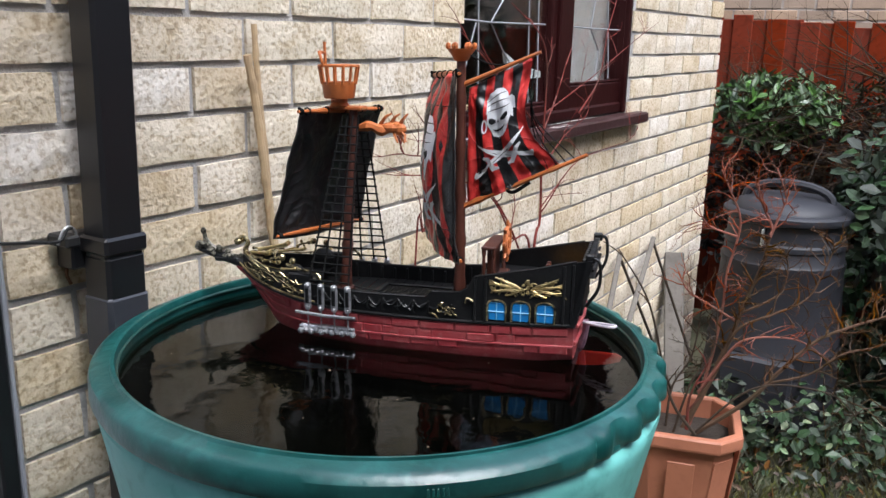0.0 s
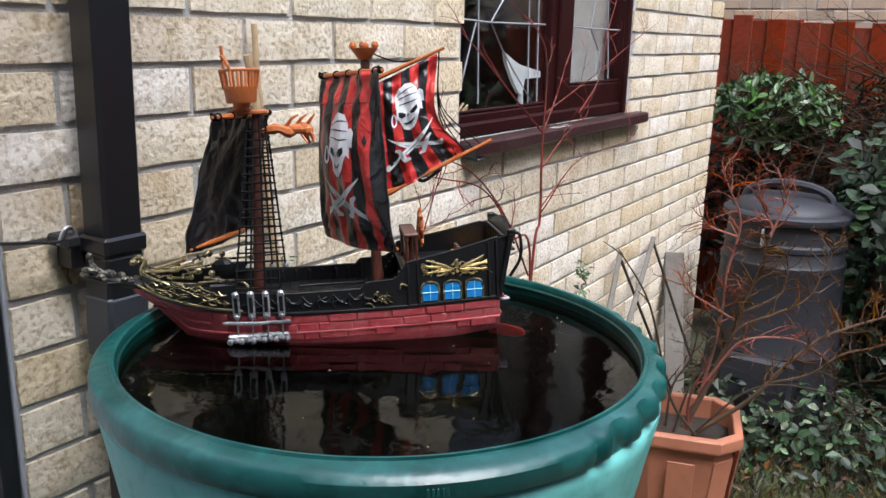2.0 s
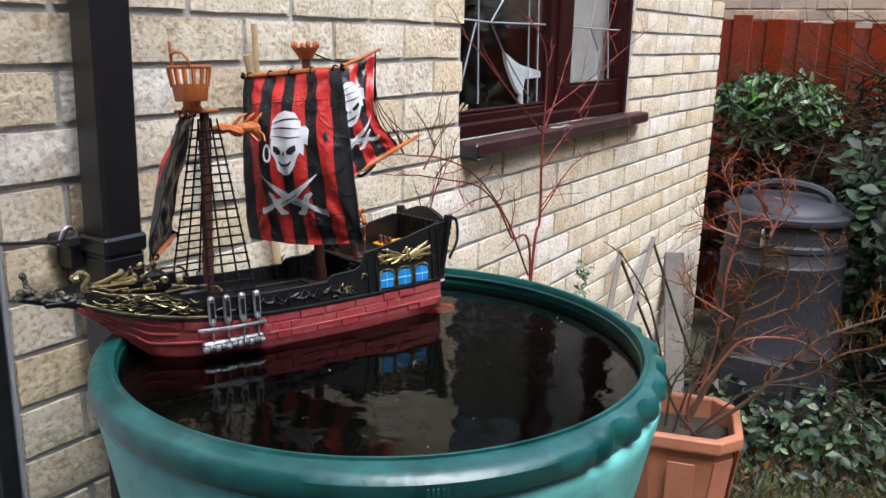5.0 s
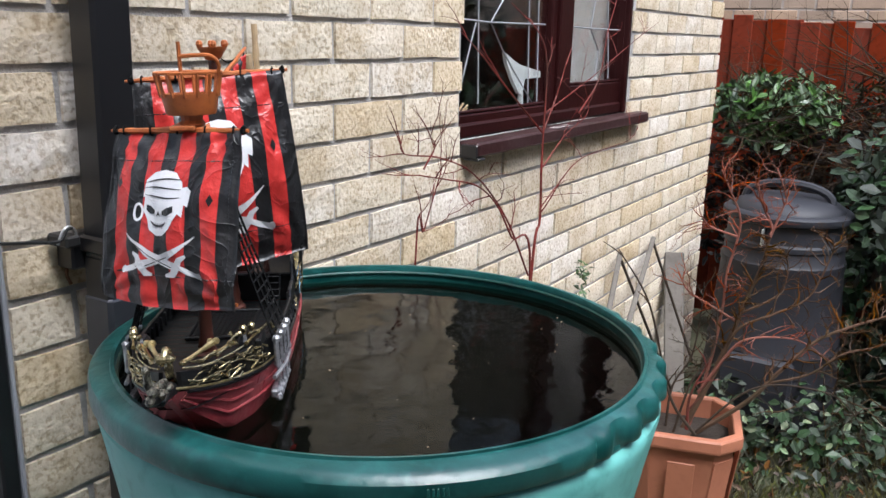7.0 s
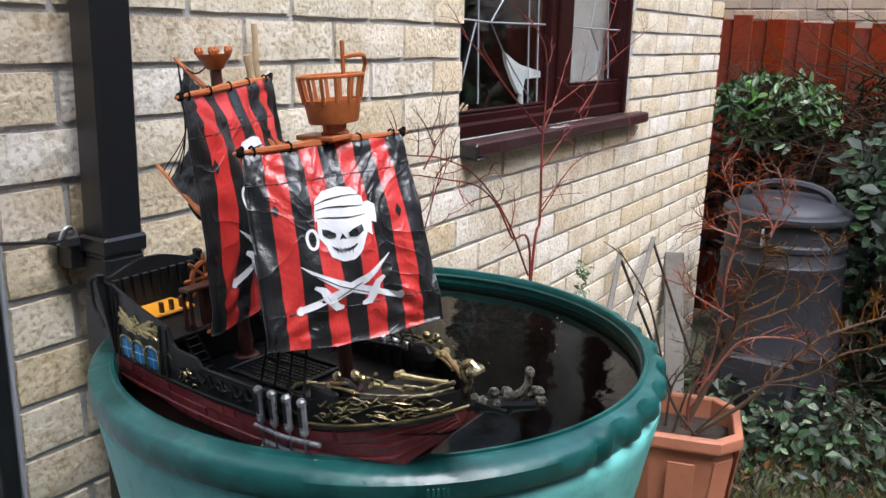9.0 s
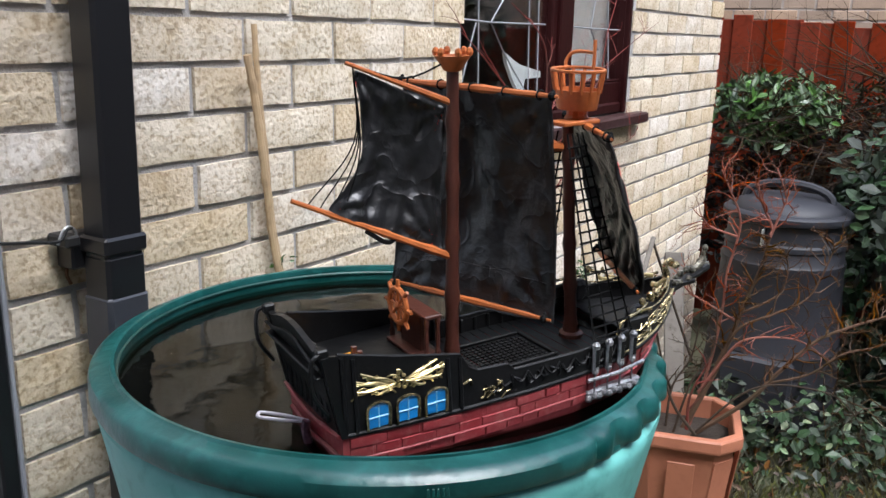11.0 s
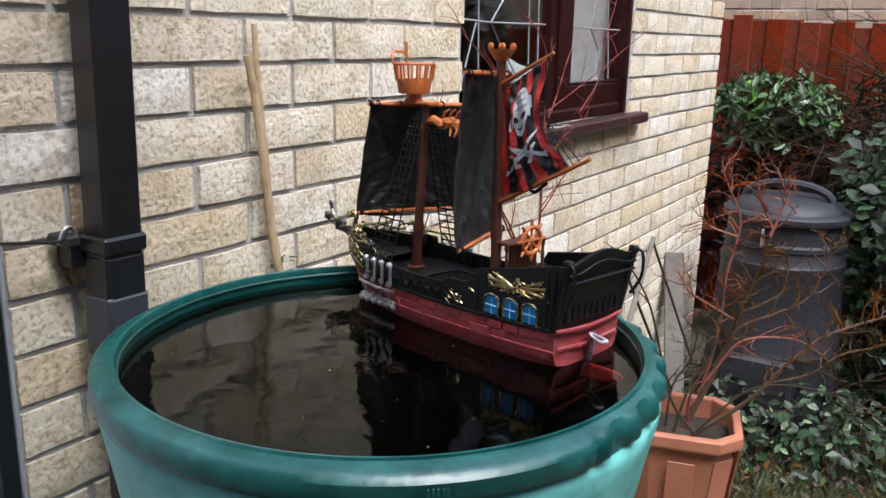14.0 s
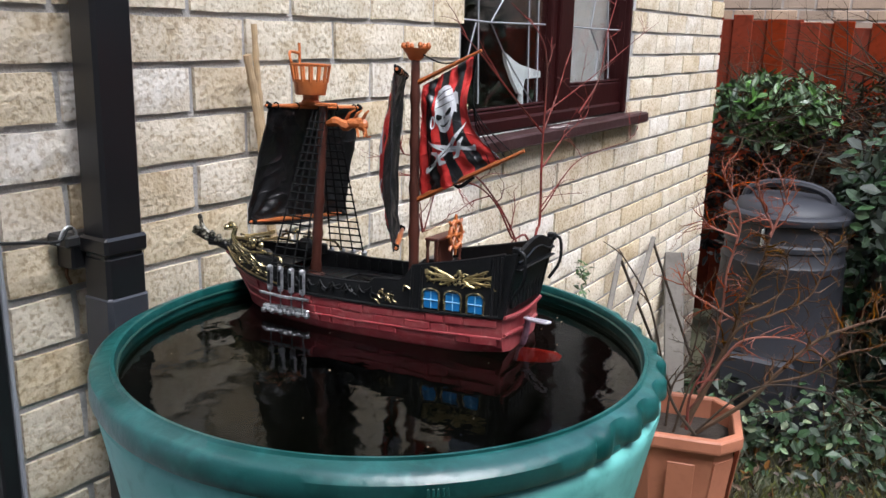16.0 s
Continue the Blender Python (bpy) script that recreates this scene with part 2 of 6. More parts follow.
    def lathe(self, prof, n=32, centre=(0, 0, 0), mat=0, wob=None):
        """Turns a profile of (radius, height) round the z axis."""
        vs, fs = [], []
        for j, (r, z) in enumerate(prof):
            for k in range(n):
                a = 2 * math.pi * k / n
                rr = r + (wob(a, j) if wob else 0)
                vs.append((centre[0] + rr * math.cos(a), centre[1] + rr * math.sin(a), centre[2] + z))
        for j in range(len(prof) - 1):
            for k in range(n):
                fs.append((j * n + k, j * n + (k + 1) % n, (j + 1) * n + (k + 1) % n, (j + 1) * n + k))
        return self.add(vs, fs, mat)

    def ball(self, c, r, n=8, mat=0):
        rx, ry, rz = (r, r, r) if not isinstance(r, (tuple, list)) else r
        vs, fs = [], []
        m = max(4, n // 2 + 1)
        for j in range(m + 1):
            t = math.pi * j / m
            for k in range(n):
                a = 2 * math.pi * k / n
                vs.append((c[0] + rx * math.sin(t) * math.cos(a), c[1] + ry * math.sin(t) * math.sin(a), c[2] - rz * math.cos(t)))
        for j in range(m):
            for k in range(n):
                fs.append((j * n + k, j * n + (k + 1) % n, (j + 1) * n + (k + 1) % n, (j + 1) * n + k))
        return self.add(vs, fs, mat)

    def mesh(self, name, mats, smooth=False):
        me = bpy.data.meshes.new(name)
        me.from_pydata(self.v, [], self.f)
        for m in (mats if isinstance(mats, (list, tuple)) else [mats]):
            me.materials.append(m)
        me.polygons.foreach_set("material_index", self.m)
        if smooth:
            me.polygons.foreach_set("use_smooth", [True] * len(self.f))
        me.update()
        return me


def part(name, geo, mats, parent=None, label="", smooth=False):
    ob = new(name, geo.mesh(name, mats, smooth))
    if smooth:
        ob.data.set_sharp_from_angle(angle=radians(38))
    if parent:
        ob.parent = parent
    if label:
        ob["label"] = label
    return ob


def empty(name, loc=(0, 0, 0)):
    ob = new(name)
    ob.location = loc
    ob.empty_display_size = 0.05
    return ob


def curve_pts(pts, k=5):
    """A smooth line through points (Catmull-Rom)."""
    p = [Vector(a) for a in pts]
    p = [p[0] * 2 - p[1], *p, p[-1] * 2 - p[-2]]
    out = []
    for i in range(1, len(p) - 2):
        for s in range(k):
            t = s / k
            a, b, c, d = p[i - 1], p[i], p[i + 1], p[i + 2]
            out.append(0.5 * ((2 * b) + (c - a) * t + (2 * a - 5 * b + 4 * c - d) * t * t + (3 * b - a - 3 * c + d) * t ** 3))
    return out + [p[-2]]


# ---- ground and walls ----
g = Geo()
N = 60
gx = [-3 + 9 * i / N for i in range(N + 1)]
gy = [-5 + 8 * i / N for i in range(N + 1)]
g.add([(x, y, 0.02 * noise.noise((x * 2.1, y * 2.1, 0)) - (0.03 if y > -0.2 else 0)) for y in gy for x in gx],
      [(j * (N + 1) + i, j * (N + 1) + i + 1, (j + 1) * (N + 1) + i + 1, (j + 1) * (N + 1) + i) for j in range(N) for i in range(N)])
o = len(g.v)
g.add([(-3, -5, -0.02), (6, -5, -0.02), (6, 3, -0.02), (-3, 3, -0.02), (-300, -300, -0.3), (300, -300, -0.3), (300, 300, -0.3), (-300, 300, -0.3)],
      [(4, 5, 1, 0), (5, 6, 2, 1), (6, 7, 3, 2), (7, 4, 0, 3)])
tagged(part("ground", g, GROUND), "mossy damp garden soil beside the house", "ground", kind="structure")

X0, X1 = -0.207, 3.115          # the house wall's ends
WX0, WX1, WZ0, WZ1 = 0.908, 2.005, 1.258, 2.42   # the window's opening
Z0, CH, BL = 1.563, 0.075, 0.225   # first bed joint, course and brick length
g = Geo()
for lo, hi in (((X0, 0.006, -0.1), (WX0, 0.28, 5.2)), ((WX1, 0.006, -0.1), (X1, 0.28, 5.2)), ((WX0, 0.006, -0.1), (WX1, 0.28, WZ0)), ((WX0, 0.006, WZ1), (WX1, 0.28, 5.2))):
    g.box(lo, hi)
wall = tagged(part("wall_house", g, MORTAR), "cream rough-faced stone block wall with grey mortar joints", "wall", kind="structure")
g = Geo().box((X1 - 0.27, 0.28, -0.1), (X1, 6.0, 5.2)).box((-0.9, 0.30, 2.3), (X0, 0.5, 5.2))
tagged(part("wall_return", g, MORTAR), "end wall of the house round the corner", "wall", kind="structure")
# plain walls out of view, added to block low light from behind and beside
g = Geo().box((-9.0, -6.3, -0.1), (9.0, -6.0, 6.5)).box((-1.42, -6.0, -0.1), (-1.12, 0.0, 4.2))
tagged(part("wall_behind", g, MORTAR), "plain unseen walls added behind and beside to hold back light", "wall", kind="structure")


# ---- window ----
win = tagged(empty("window_1", ((WX0 + WX1) / 2, 0.06, 1.3)), "dark mahogany-stained casement window with leaded glazing", "window", kind="structure")


def win_part(name, lo, hi, mat, ch=0.004, label=""):
    c = win.location
    return part(name, Geo().box([a - b for a, b in zip(lo, c)], [a - b for a, b in zip(hi, c)], ch), mat, win, label)


FY0, FY1 = 0.034, 0.085
M0, M1, M2, R0 = 1.446, 1.481, 1.569, 1.984      # edges of the mullion and of the casement's outer stile
ZL, ZR = 1.349, 1.397                       # lower edges of the panes
win_part("frame_stile", (WX0 + 0.002, FY0, 1.296), (WX0 + 0.040, FY1, 2.41), BROWNWOOD)
win_part("frame_stile", (M0, FY0 - 0.002, 1.296), (M1 - 0.002, FY1, 2.41), BROWNWOOD)
win_part("frame_stile", (M1, FY0 - 0.012, 1.306), (M2, FY1 - 0.01, 2.40), BROWNWOOD)
win_part("frame_stile", (R0, FY0 - 0.012, 1.306), (WX1 - 0.025, FY1, 2.40), BROWNWOOD)
win_part("frame_stile", (WX1 - 0.024, 0.005, 1.294), (WX1 - 0.002, FY1, 2.41), BROWNWOOD)
win_part("bottom_rail", (WX0 + 0.041, FY0, 1.294), (M0 - 0.001, FY1, ZL), BROWNWOOD)
win_part("bottom_rail", (M2 + 0.001, FY0 - 0.009, 1.306), (R0 - 0.001, FY1, ZR), BROWNWOOD)
win_part("frame_sill", (WX0 + 0.003, FY0 - 0.018, 1.2935), (WX1 - 0.025, FY0 - 0.0005, 1.330), BROWNWOOD, 0.006)
win_part("glazing_bead", (WX0 + 0.041, FY0 + 0.002, ZL + 0.0005), (M0 - 0.001, FY0 + 0.014, ZL + 0.009), BROWNWOOD, 0.003)
win_part("glazing_bead", (M2 + 0.001, FY0 - 0.006, ZR + 0.0005), (R0 - 0.001, FY0 + 0.006, ZR + 0.009), BROWNWOOD, 0.003)
win_part("top_rail", (WX0 + 0.041, FY0, 2.34), (R0 - 0.001, FY1, 2.41), BROWNWOOD)
for lo, hi in (((WX0 + 0.040, 0.050, ZL), (M0, 0.054, 2.34)), ((M2, 0.042, ZR), (R0, 0.046, 2.34))):
    pane = win_part("pane", lo, hi, GLASS, 0)
    pane.visible_shadow = False


def came(a, b, y):
    c = win.location
    part("lead_came", Geo().tube([Vector((a[0], y, a[2])) - c, Vector((b[0], y, b[2])) - c], 0.0024, 4), LEAD, win)


def cames(pts, y):
    for a, b in zip(pts, pts[1:]):
        came(a, b, y)


cames([(0.935, 0.048, 1.575), (1.118, 0.048, 1.569), (1.431, 0.048, 1.571)], 0.0475)
cames([(1.118, 0.048, 1.569), (1.178, 0.048, 1.626)], 0.0472)
cames([(1.118, 0.048, 1.569), (1.188, 0.048, 1.500), (1.239, 0.048, 1.456), (1.366, 0.048, 1.360)], 0.0472)
cames([(1.054, 0.048, 1.673), (1.069, 0.048, 1.370)], 0.0485)
cames([(1.323, 0.048, 1.691), (1.345, 0.048, 1.358)], 0.0485)
cames([(1.381, 0.048, 1.694), (1.402, 0.048, 1.355)], 0.0485)
cames([(1.045, 0.048, 1.567), (1.021, 0.048, 1.514), (0.975, 0.048, 1.401)], 0.0472)
cames([(1.607, 0.040, 1.568), (1.767, 0.040, 1.566), (1.981, 0.040, 1.565)], 0.0395)
cames([(1.855, 0.040, 1.726), (1.910, 0.040, 1.407)], 0.0405)
cames([(1.736, 0.040, 1.566), (1.807, 0.040, 1.499), (1.794, 0.040, 1.411)], 0.0392)
cames([(1.736, 0.040, 1.566), (1.761, 0.040, 1.653)], 0.0392)
g = Geo().box((0.917, -0.045, 1.257), (2.102, 0.0155, 1.293), 0.006)
sill = tagged(part("window_sill", g, SILLWOOD), "worn dark brown wooden window sill with scuffed paint", "window sill", kind="structure")
rw = random.Random(21)
for k in range(5):
    x = 1.36 + 0.022 * k + rw.uniform(-0.01, 0.01)
    w = rw.uniform(0.012, 0.035)
    part("worn_patch", Geo().box((x, -0.0440 + 0.004 * (k % 3), 1.2928), (x + w, -0.0440 + rw.uniform(0.012, 0.035), 1.2936 + 0.0001 * k), 0.0003), WORNPAINT, sill, "pale worn patch of paint")
g = Geo().box((0.909, -0.046, 1.2555), (0.9165, 0.0, 1.288), 0.003).box((0.911, -0.050, 1.250), (0.945, -0.006, 1.2565), 0.002)
tagged(part("sill_end_cap", g, PIPE), "black weathered cap at the window sill's end", "end cap")

# room behind the window; its dimness is put into the plaster colour
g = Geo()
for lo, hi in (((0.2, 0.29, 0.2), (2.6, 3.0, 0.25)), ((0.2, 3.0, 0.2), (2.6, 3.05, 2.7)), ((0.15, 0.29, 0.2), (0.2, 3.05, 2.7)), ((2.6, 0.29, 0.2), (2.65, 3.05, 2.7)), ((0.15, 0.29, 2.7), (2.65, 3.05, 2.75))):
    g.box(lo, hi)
tagged(part("wall_room", g, ROOM), "plain plastered room, its dimness put into the plaster colour", "wall", kind="structure")
g = Geo().box((0.912, 0.087, 1.2595), (2.0, 0.55, 1.270), 0.003)
tagged(part("inner_sill", g, WHITE), "white painted inner window board", "window sill", kind="structure")
g = Geo()
for s in range(24):
    x = 1.94 + s * 0.016
    g.tube([(x, 0.30 + 0.018 * math.sin(s * 1.3), 1.30), (x, 0.30 + 0.018 * math.sin(s * 1.3), 2.35)], 0.011, 6)
tagged(part("curtain", g, CURTAIN), "cream pleated curtain hanging inside the window", "curtain")
g = Geo()
star = [(p[0], p[2]) for p in [(1.220, 0.060, 1.495), (1.260, 0.060, 1.479), (1.304, 0.060, 1.463), (1.435, 0.060, 1.441), (1.437, 0.060, 1.425), (1.341, 0.060, 1.423), (1.328, 0.060, 1.383), (1.308, 0.060, 1.384), (1.268, 0.060, 1.422), (1.232, 0.060, 1.467)]]
g.add([(x, 0.060, z) for x, z in star] + [(x, 0.070, z) for x, z in star],
      [tuple(range(10)), tuple(range(19, 9, -1))] + [(i, (i + 1) % 10, 10 + (i + 1) % 10, 10 + i) for i in range(10)])
g.tube([(star[6][0], 0.066, ZL - 0.002), (star[6][0], 0.066, star[6][1] + 0.03)], [0.009, 0.005], 6)
tagged(part("white_ornament", g, shader("dull_white_glaze", (0.42, 0.44, 0.44), 0.4, vary=0.3, big=30)), "small white wing-shaped ornament on the window board", "ornament")
g = Geo()
for k in range(26):
    a = k * 2.4
    g.tube(curve_pts([(1.17, 0.2, 1.27), (1.17 + 0.05 * math.cos(a), 0.2 + 0.04 * math.sin(a), 1.31), (1.17 + 0.11 * math.cos(a), 0.2 + 0.05 * math.sin(a), 1.32 + 0.03 * math.sin(k))], 3), 0.004, 4)
tagged(part("dried_plant", g, CANE), "low dry straw-coloured plant on the window board", "plant")

# ---- door frame at the wall's end ----
g = Geo().box((-0.2390, 0.006, 0.0), (-0.2140, 0.10, 2.3), 0.003)
dr = tagged(part("door_1", g, DARKFRAME), "white door in a black frame at the end of the wall", "door", kind="structure")
part("seal", Geo().box((-0.2135, 0.004, 0.0), (-0.2075, 0.03, 2.3), 0.0015), SEAL, dr, "grey sealant bead")
part("door_panel", Geo().box((-0.86, 0.020, 0.02), (-0.2405, 0.08, 2.28), 0.003), WHITE, dr)

# ---- rainwater pipe ----
dp = tagged(empty("downpipe", (-0.1121, -0.065, 0)), "square black plastic rainwater downpipe fixed to the wall", "downpipe")
dp.rotation_euler = (0, radians(0.9), 0)
part("pipe", Geo().box((-0.0297, -0.025, 1.19), (0.0297, 0.025, 4.6), 0.005), PIPE, dp)
part("socket", Geo().box((-0.0335, -0.029, 1.243), (0.0335, 0.029, 1.268), 0.004), PIPE, dp)
part("lower_pipe", Geo().box((-0.0308, -0.0265, 1.17), (0.0308, 0.0265, 1.2425), 0.005), PIPE, dp)
part("diverter", Geo().box((-0.0330, -0.0290, 1.095), (0.0330, 0.0290, 1.188), 0.006), PIPEGREY, dp, "dull grey lower section")
part("tail_pipe", Geo().box((-0.018, -0.022, 0.0), (0.030, 0.022, 1.0945), 0.005), PIPE, dp)
part("wall_bracket", Geo().box((-0.046, 0.0255, 1.22), (0.046, 0.061, 1.262), 0.003), PIPE, dp)
g = Geo().tube(curve_pts([(-0.239, -0.050, 1.279), (-0.196, -0.050, 1.272), (-0.162, -0.050, 1.267), (-0.150, -0.050, 1.280), (-0.142, -0.050, 1.281)], 5), 0.0022, 6)
cb = tagged(part("cable", g, CABLE), "thin black cable hooked along the wall", "cable")
g = Geo().tube(curve_pts([(-0.161, -0.045, 1.261), (-0.152, -0.045, 1.278), (-0.142, -0.045, 1.282), (-0.134, -0.045, 1.273), (-0.134, -0.045, 1.258)], 5), 0.0022, 6)
tagged(part("cable_hook", g, STEEL), "bright metal cable hook beside the downpipe", "hook")
tagged(part("cable_clip", Geo().box((-0.152, -0.050, 1.254), (-0.130, -0.006, 1.270), 0.003), CABLE), "black plastic cable clip on the wall", "clip")
g = Geo().tube(curve_pts([(-0.121, -0.012, 1.226), (-0.129, -0.012, 1.220), (-0.131, -0.012, 1.208), (-0.126, -0.012, 1.195)], 5), 0.0026, 6)
tagged(part("wire_loop", g, shader("rusty_wire", (0.16, 0.07, 0.03), 0.8, vary=0.4)), "rusty bent wire loop on the wall", "wire")

# ---- bamboo canes ----
def cane(pts, r, label):
    p = curve_pts(pts, 10)
    rad = [r * (1.0 + (0.14 if i % 7 == 3 else 0) + 0.05 * math.sin(i * 1.7)) for i in range(len(p))]
    return tagged(part("bamboo_cane", Geo().tube(p, rad, 9), CANE, smooth=True), label, "cane", "canes leaning on the wall")


cane([(0.36, -0.13, 0.0), (0.300, -0.085, 0.75)] + [(0.257, -0.030, 1.135), (0.235, -0.030, 1.282), (0.218, -0.030, 1.406), (0.200, -0.030, 1.498)], 0.0066, "pale split bamboo cane leaning against the stone wall")
cane([(0.38, -0.11, 0.0), (0.310, -0.07, 0.75)] + [(0.268, -0.018, 1.166), (0.247, -0.018, 1.337), (0.235, -0.018, 1.450), (0.229, -0.018, 1.546)], 0.0050, "thin grey-brown garden cane leaning against the stone wall")

# ---- water butt ----
TC = Vector((-0.0284, -0.4711, 1.1936))
tub = tagged(empty("water_butt", TC), "round dark green plastic water butt full of water", "water butt")
RI = 0.2980


def notch(a, j):
    """Grips moulded into the rim's outer edge on one side."""
    d = (a - radians(-72) + math.pi) % (2 * math.pi) - math.pi
    if abs(d) < 0.62 and 6 <= j <= 10:
        return -0.0105 * (0.5 + 0.5 * math.sin(d * 37.0 + 0.6)) ** 0.8 * (0.5 if j == 6 else 1.0)
    return 0.0016 * math.sin(a * 3 + j) if 5 <= j <= 8 else 0.0


outer = [(RI - 0.0005, -0.0205), (RI - 0.0008, -0.012), (RI - 0.0010, -0.004), (RI + 0.0005, 0.0), (RI + 0.004, 0.0005), (RI + 0.0052, -0.0024), (RI + 0.018, -0.0046), (RI + 0.0235, -0.0075), (RI + 0.0268, -0.0125),
         (RI + 0.0275, -0.0270), (RI + 0.0255, -0.0315), (RI + 0.0170, -0.0345), (RI + 0.0155, -0.0385)]
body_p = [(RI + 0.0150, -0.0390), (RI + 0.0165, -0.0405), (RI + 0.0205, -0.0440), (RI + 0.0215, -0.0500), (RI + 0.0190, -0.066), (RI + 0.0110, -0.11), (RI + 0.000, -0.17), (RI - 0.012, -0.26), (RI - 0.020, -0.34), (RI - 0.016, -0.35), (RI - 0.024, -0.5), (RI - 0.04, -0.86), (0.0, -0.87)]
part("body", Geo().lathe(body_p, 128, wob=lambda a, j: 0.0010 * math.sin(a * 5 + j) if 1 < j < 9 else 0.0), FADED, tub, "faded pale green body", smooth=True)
part("rim", Geo().lathe(outer, 256, wob=lambda a, j: notch(a, j)), GREEN, tub, smooth=True)
inner = [(RI - 0.0004, -0.0207), (RI - 0.0005, -0.028), (RI - 0.0006, -0.036)]
part("inner_wall", Geo().lathe(inner, 96), GREENIN, tub, "inner wall round the water, colour darkened for shade", smooth=True)
part("sunken_wall", Geo().lathe([(RI - 0.0006, -0.0362), (RI - 0.002, -0.07), (RI - 0.010, -0.15), (RI - 0.032, -0.32), (RI - 0.050, -0.855)], 96), DEEPWALL, tub, "wall under the water, darkened for unlit depth", smooth=True)
part("silt", Geo().lathe([(RI - 0.052, -0.850), (0.15, -0.848), (0.001, -0.846)], 48), DEEPFLOOR, tub, "bottom, blackened for unlit depth")
part("seat_ledge", Geo().lathe([(RI - 0.0009, -0.0085), (RI - 0.0028, -0.0100), (RI - 0.0030, -0.0118), (RI - 0.0009, -0.0140)], 128), GREENIN, tub, smooth=True)
# moulded lettering too worn to read, on the rim's face
g = Geo()
for k in range(5):
    a = radians(-137.5 + k * 0.75)
    g.box((-0.0008, -0.0013, -0.0245), (0.0012, 0.0013, -0.0165), 0.0004, Matrix.Rotation(a, 4, "Z") @ Matrix.Translation((RI + 0.0268, 0, 0)))
part("moulded_mark", g, GREENLIP, tub, "worn moulded mark")
part("drain_screw", Geo().ball((RI * math.cos(radians(118)) * 1.03, RI * math.sin(radians(118)) * 1.03, -0.016), 0.0035, 8), STEEL, tub, "bright metal screw head")
WZ = 1.1722
g = Geo()
n_ring = 96
g.add([(0, 0, 0)] + [(r * math.cos(2 * math.pi * k / n_ring), r * math.sin(2 * math.pi * k / n_ring), 0) for r in (0.1, 0.2, RI - 0.0007) for k in range(n_ring)],
      [(0, 1 + k, 1 + (k + 1) % n_ring) for k in range(n_ring)] + [(1 + j * n_ring + k, 1 + (j + 1) * n_ring + k, 1 + (j + 1) * n_ring + (k + 1) % n_ring, 1 + j * n_ring + (k + 1) % n_ring) for j in range(2) for k in range(n_ring)])
wt = part("water", g, WATER, smooth=True)
wt.visible_shadow = False
wt.location = (TC.x, TC.y, WZ - 0.001)
tagged(wt, "still dark water filling the water butt", "water", kind="structure")
st = tagged(part("butt_stand", Geo().lathe([(0.0, 0.30), (0.275, 0.30), (0.28, 0.295), (0.285, 0.02), (0.29, 0.0)], 48), PIPE, smooth=True), "black plastic stand under the water butt", "stand")
st.location = (TC.x, TC.y, 0.02)
random.seed(4)
for k in range(26):
    a, r = random.uniform(0, 6.28), 0.285 * math.sqrt(random.random())
    s = random.uniform(0.0005, 0.0014)
    fl = part("floating_speck", Geo().ball((0, 0, 0), (s, s * 0.7, 0.0006), 6), CANE)
    fl.location = (TC.x + r * math.cos(a), TC.y + r * math.sin(a), WZ - 0.0006)
    tagged(fl, "tiny pale speck floating on the water", "debris", "specks on the water")

# ---- compost bin ----
bc = (2.80, -0.42)
cbin = tagged(empty("compost_bin", (bc[0], bc[1], 0)), "black plastic compost bin with a domed lid", "compost bin")
part("body", Geo().lathe([(0.28, 0.0), (0.276, 0.10), (0.280, 0.11), (0.276, 0.12), (0.258, 0.32), (0.263, 0.33), (0.258, 0.345), (0.238, 0.66), (0.242, 0.67), (0.242, 0.69), (0.234, 0.70), (0.230, 0.745), (0.236, 0.752), (0.236, 0.770), (0.227, 0.778), (0.224, 0.848), (0.0, 0.848)], 48), BIN, cbin, smooth=True)
part("hatch", Geo().box((-0.302, -0.14, 0.02), (-0.252, 0.14, 0.33), 0.012), BIN, cbin)
part("lid", Geo().lathe([(0.226, 0.850), (0.246, 0.856), (0.250, 0.864), (0.249, 0.882), (0.240, 0.890), (0.218, 0.893), (0.212, 0.905), (0.17, 0.932), (0.10, 0.944), (0.0, 0.946)], 48), BIN, cbin, smooth=True)
hp = [(-0.03, 0.165 * math.cos(math.pi * k / 12), 0.922 + 0.072 * math.sin(math.pi * k / 12) ** 0.8) for k in range(13)]
part("lid_handle", Geo().tube(hp, 0.017, 8), BIN, cbin, smooth=True)
part("latch", Geo().box((-0.256, 0.035, 0.765), (-0.222, 0.043, 0.84), 0.003), STEEL, cbin, "bright metal latch")

# ---- terracotta pot ----
pot = tagged(empty("plant_pot", (1.56, -0.41, 0.0)), "eight-sided terracotta plant pot filled with soil", "plant pot")


def octa(prof, name, mat, rot=-0.49):
    vs, fs = [], []
    for r, z in prof:
        for k in range(8):
            a = rot + 2 * math.pi * (k + 0.5) / 8 + (0.16 if k % 2 else -0.16)
            vs.append((r * math.cos(a), r * math.sin(a), z))
    for j in range(len(prof) - 1):
        for k in range(8):
            fs.append((j * 8 + k, j * 8 + (k + 1) % 8, (j + 1) * 8 + (k + 1) % 8, (j + 1) * 8 + k))
    return part(name, Geo().add(vs, fs), mat, pot)


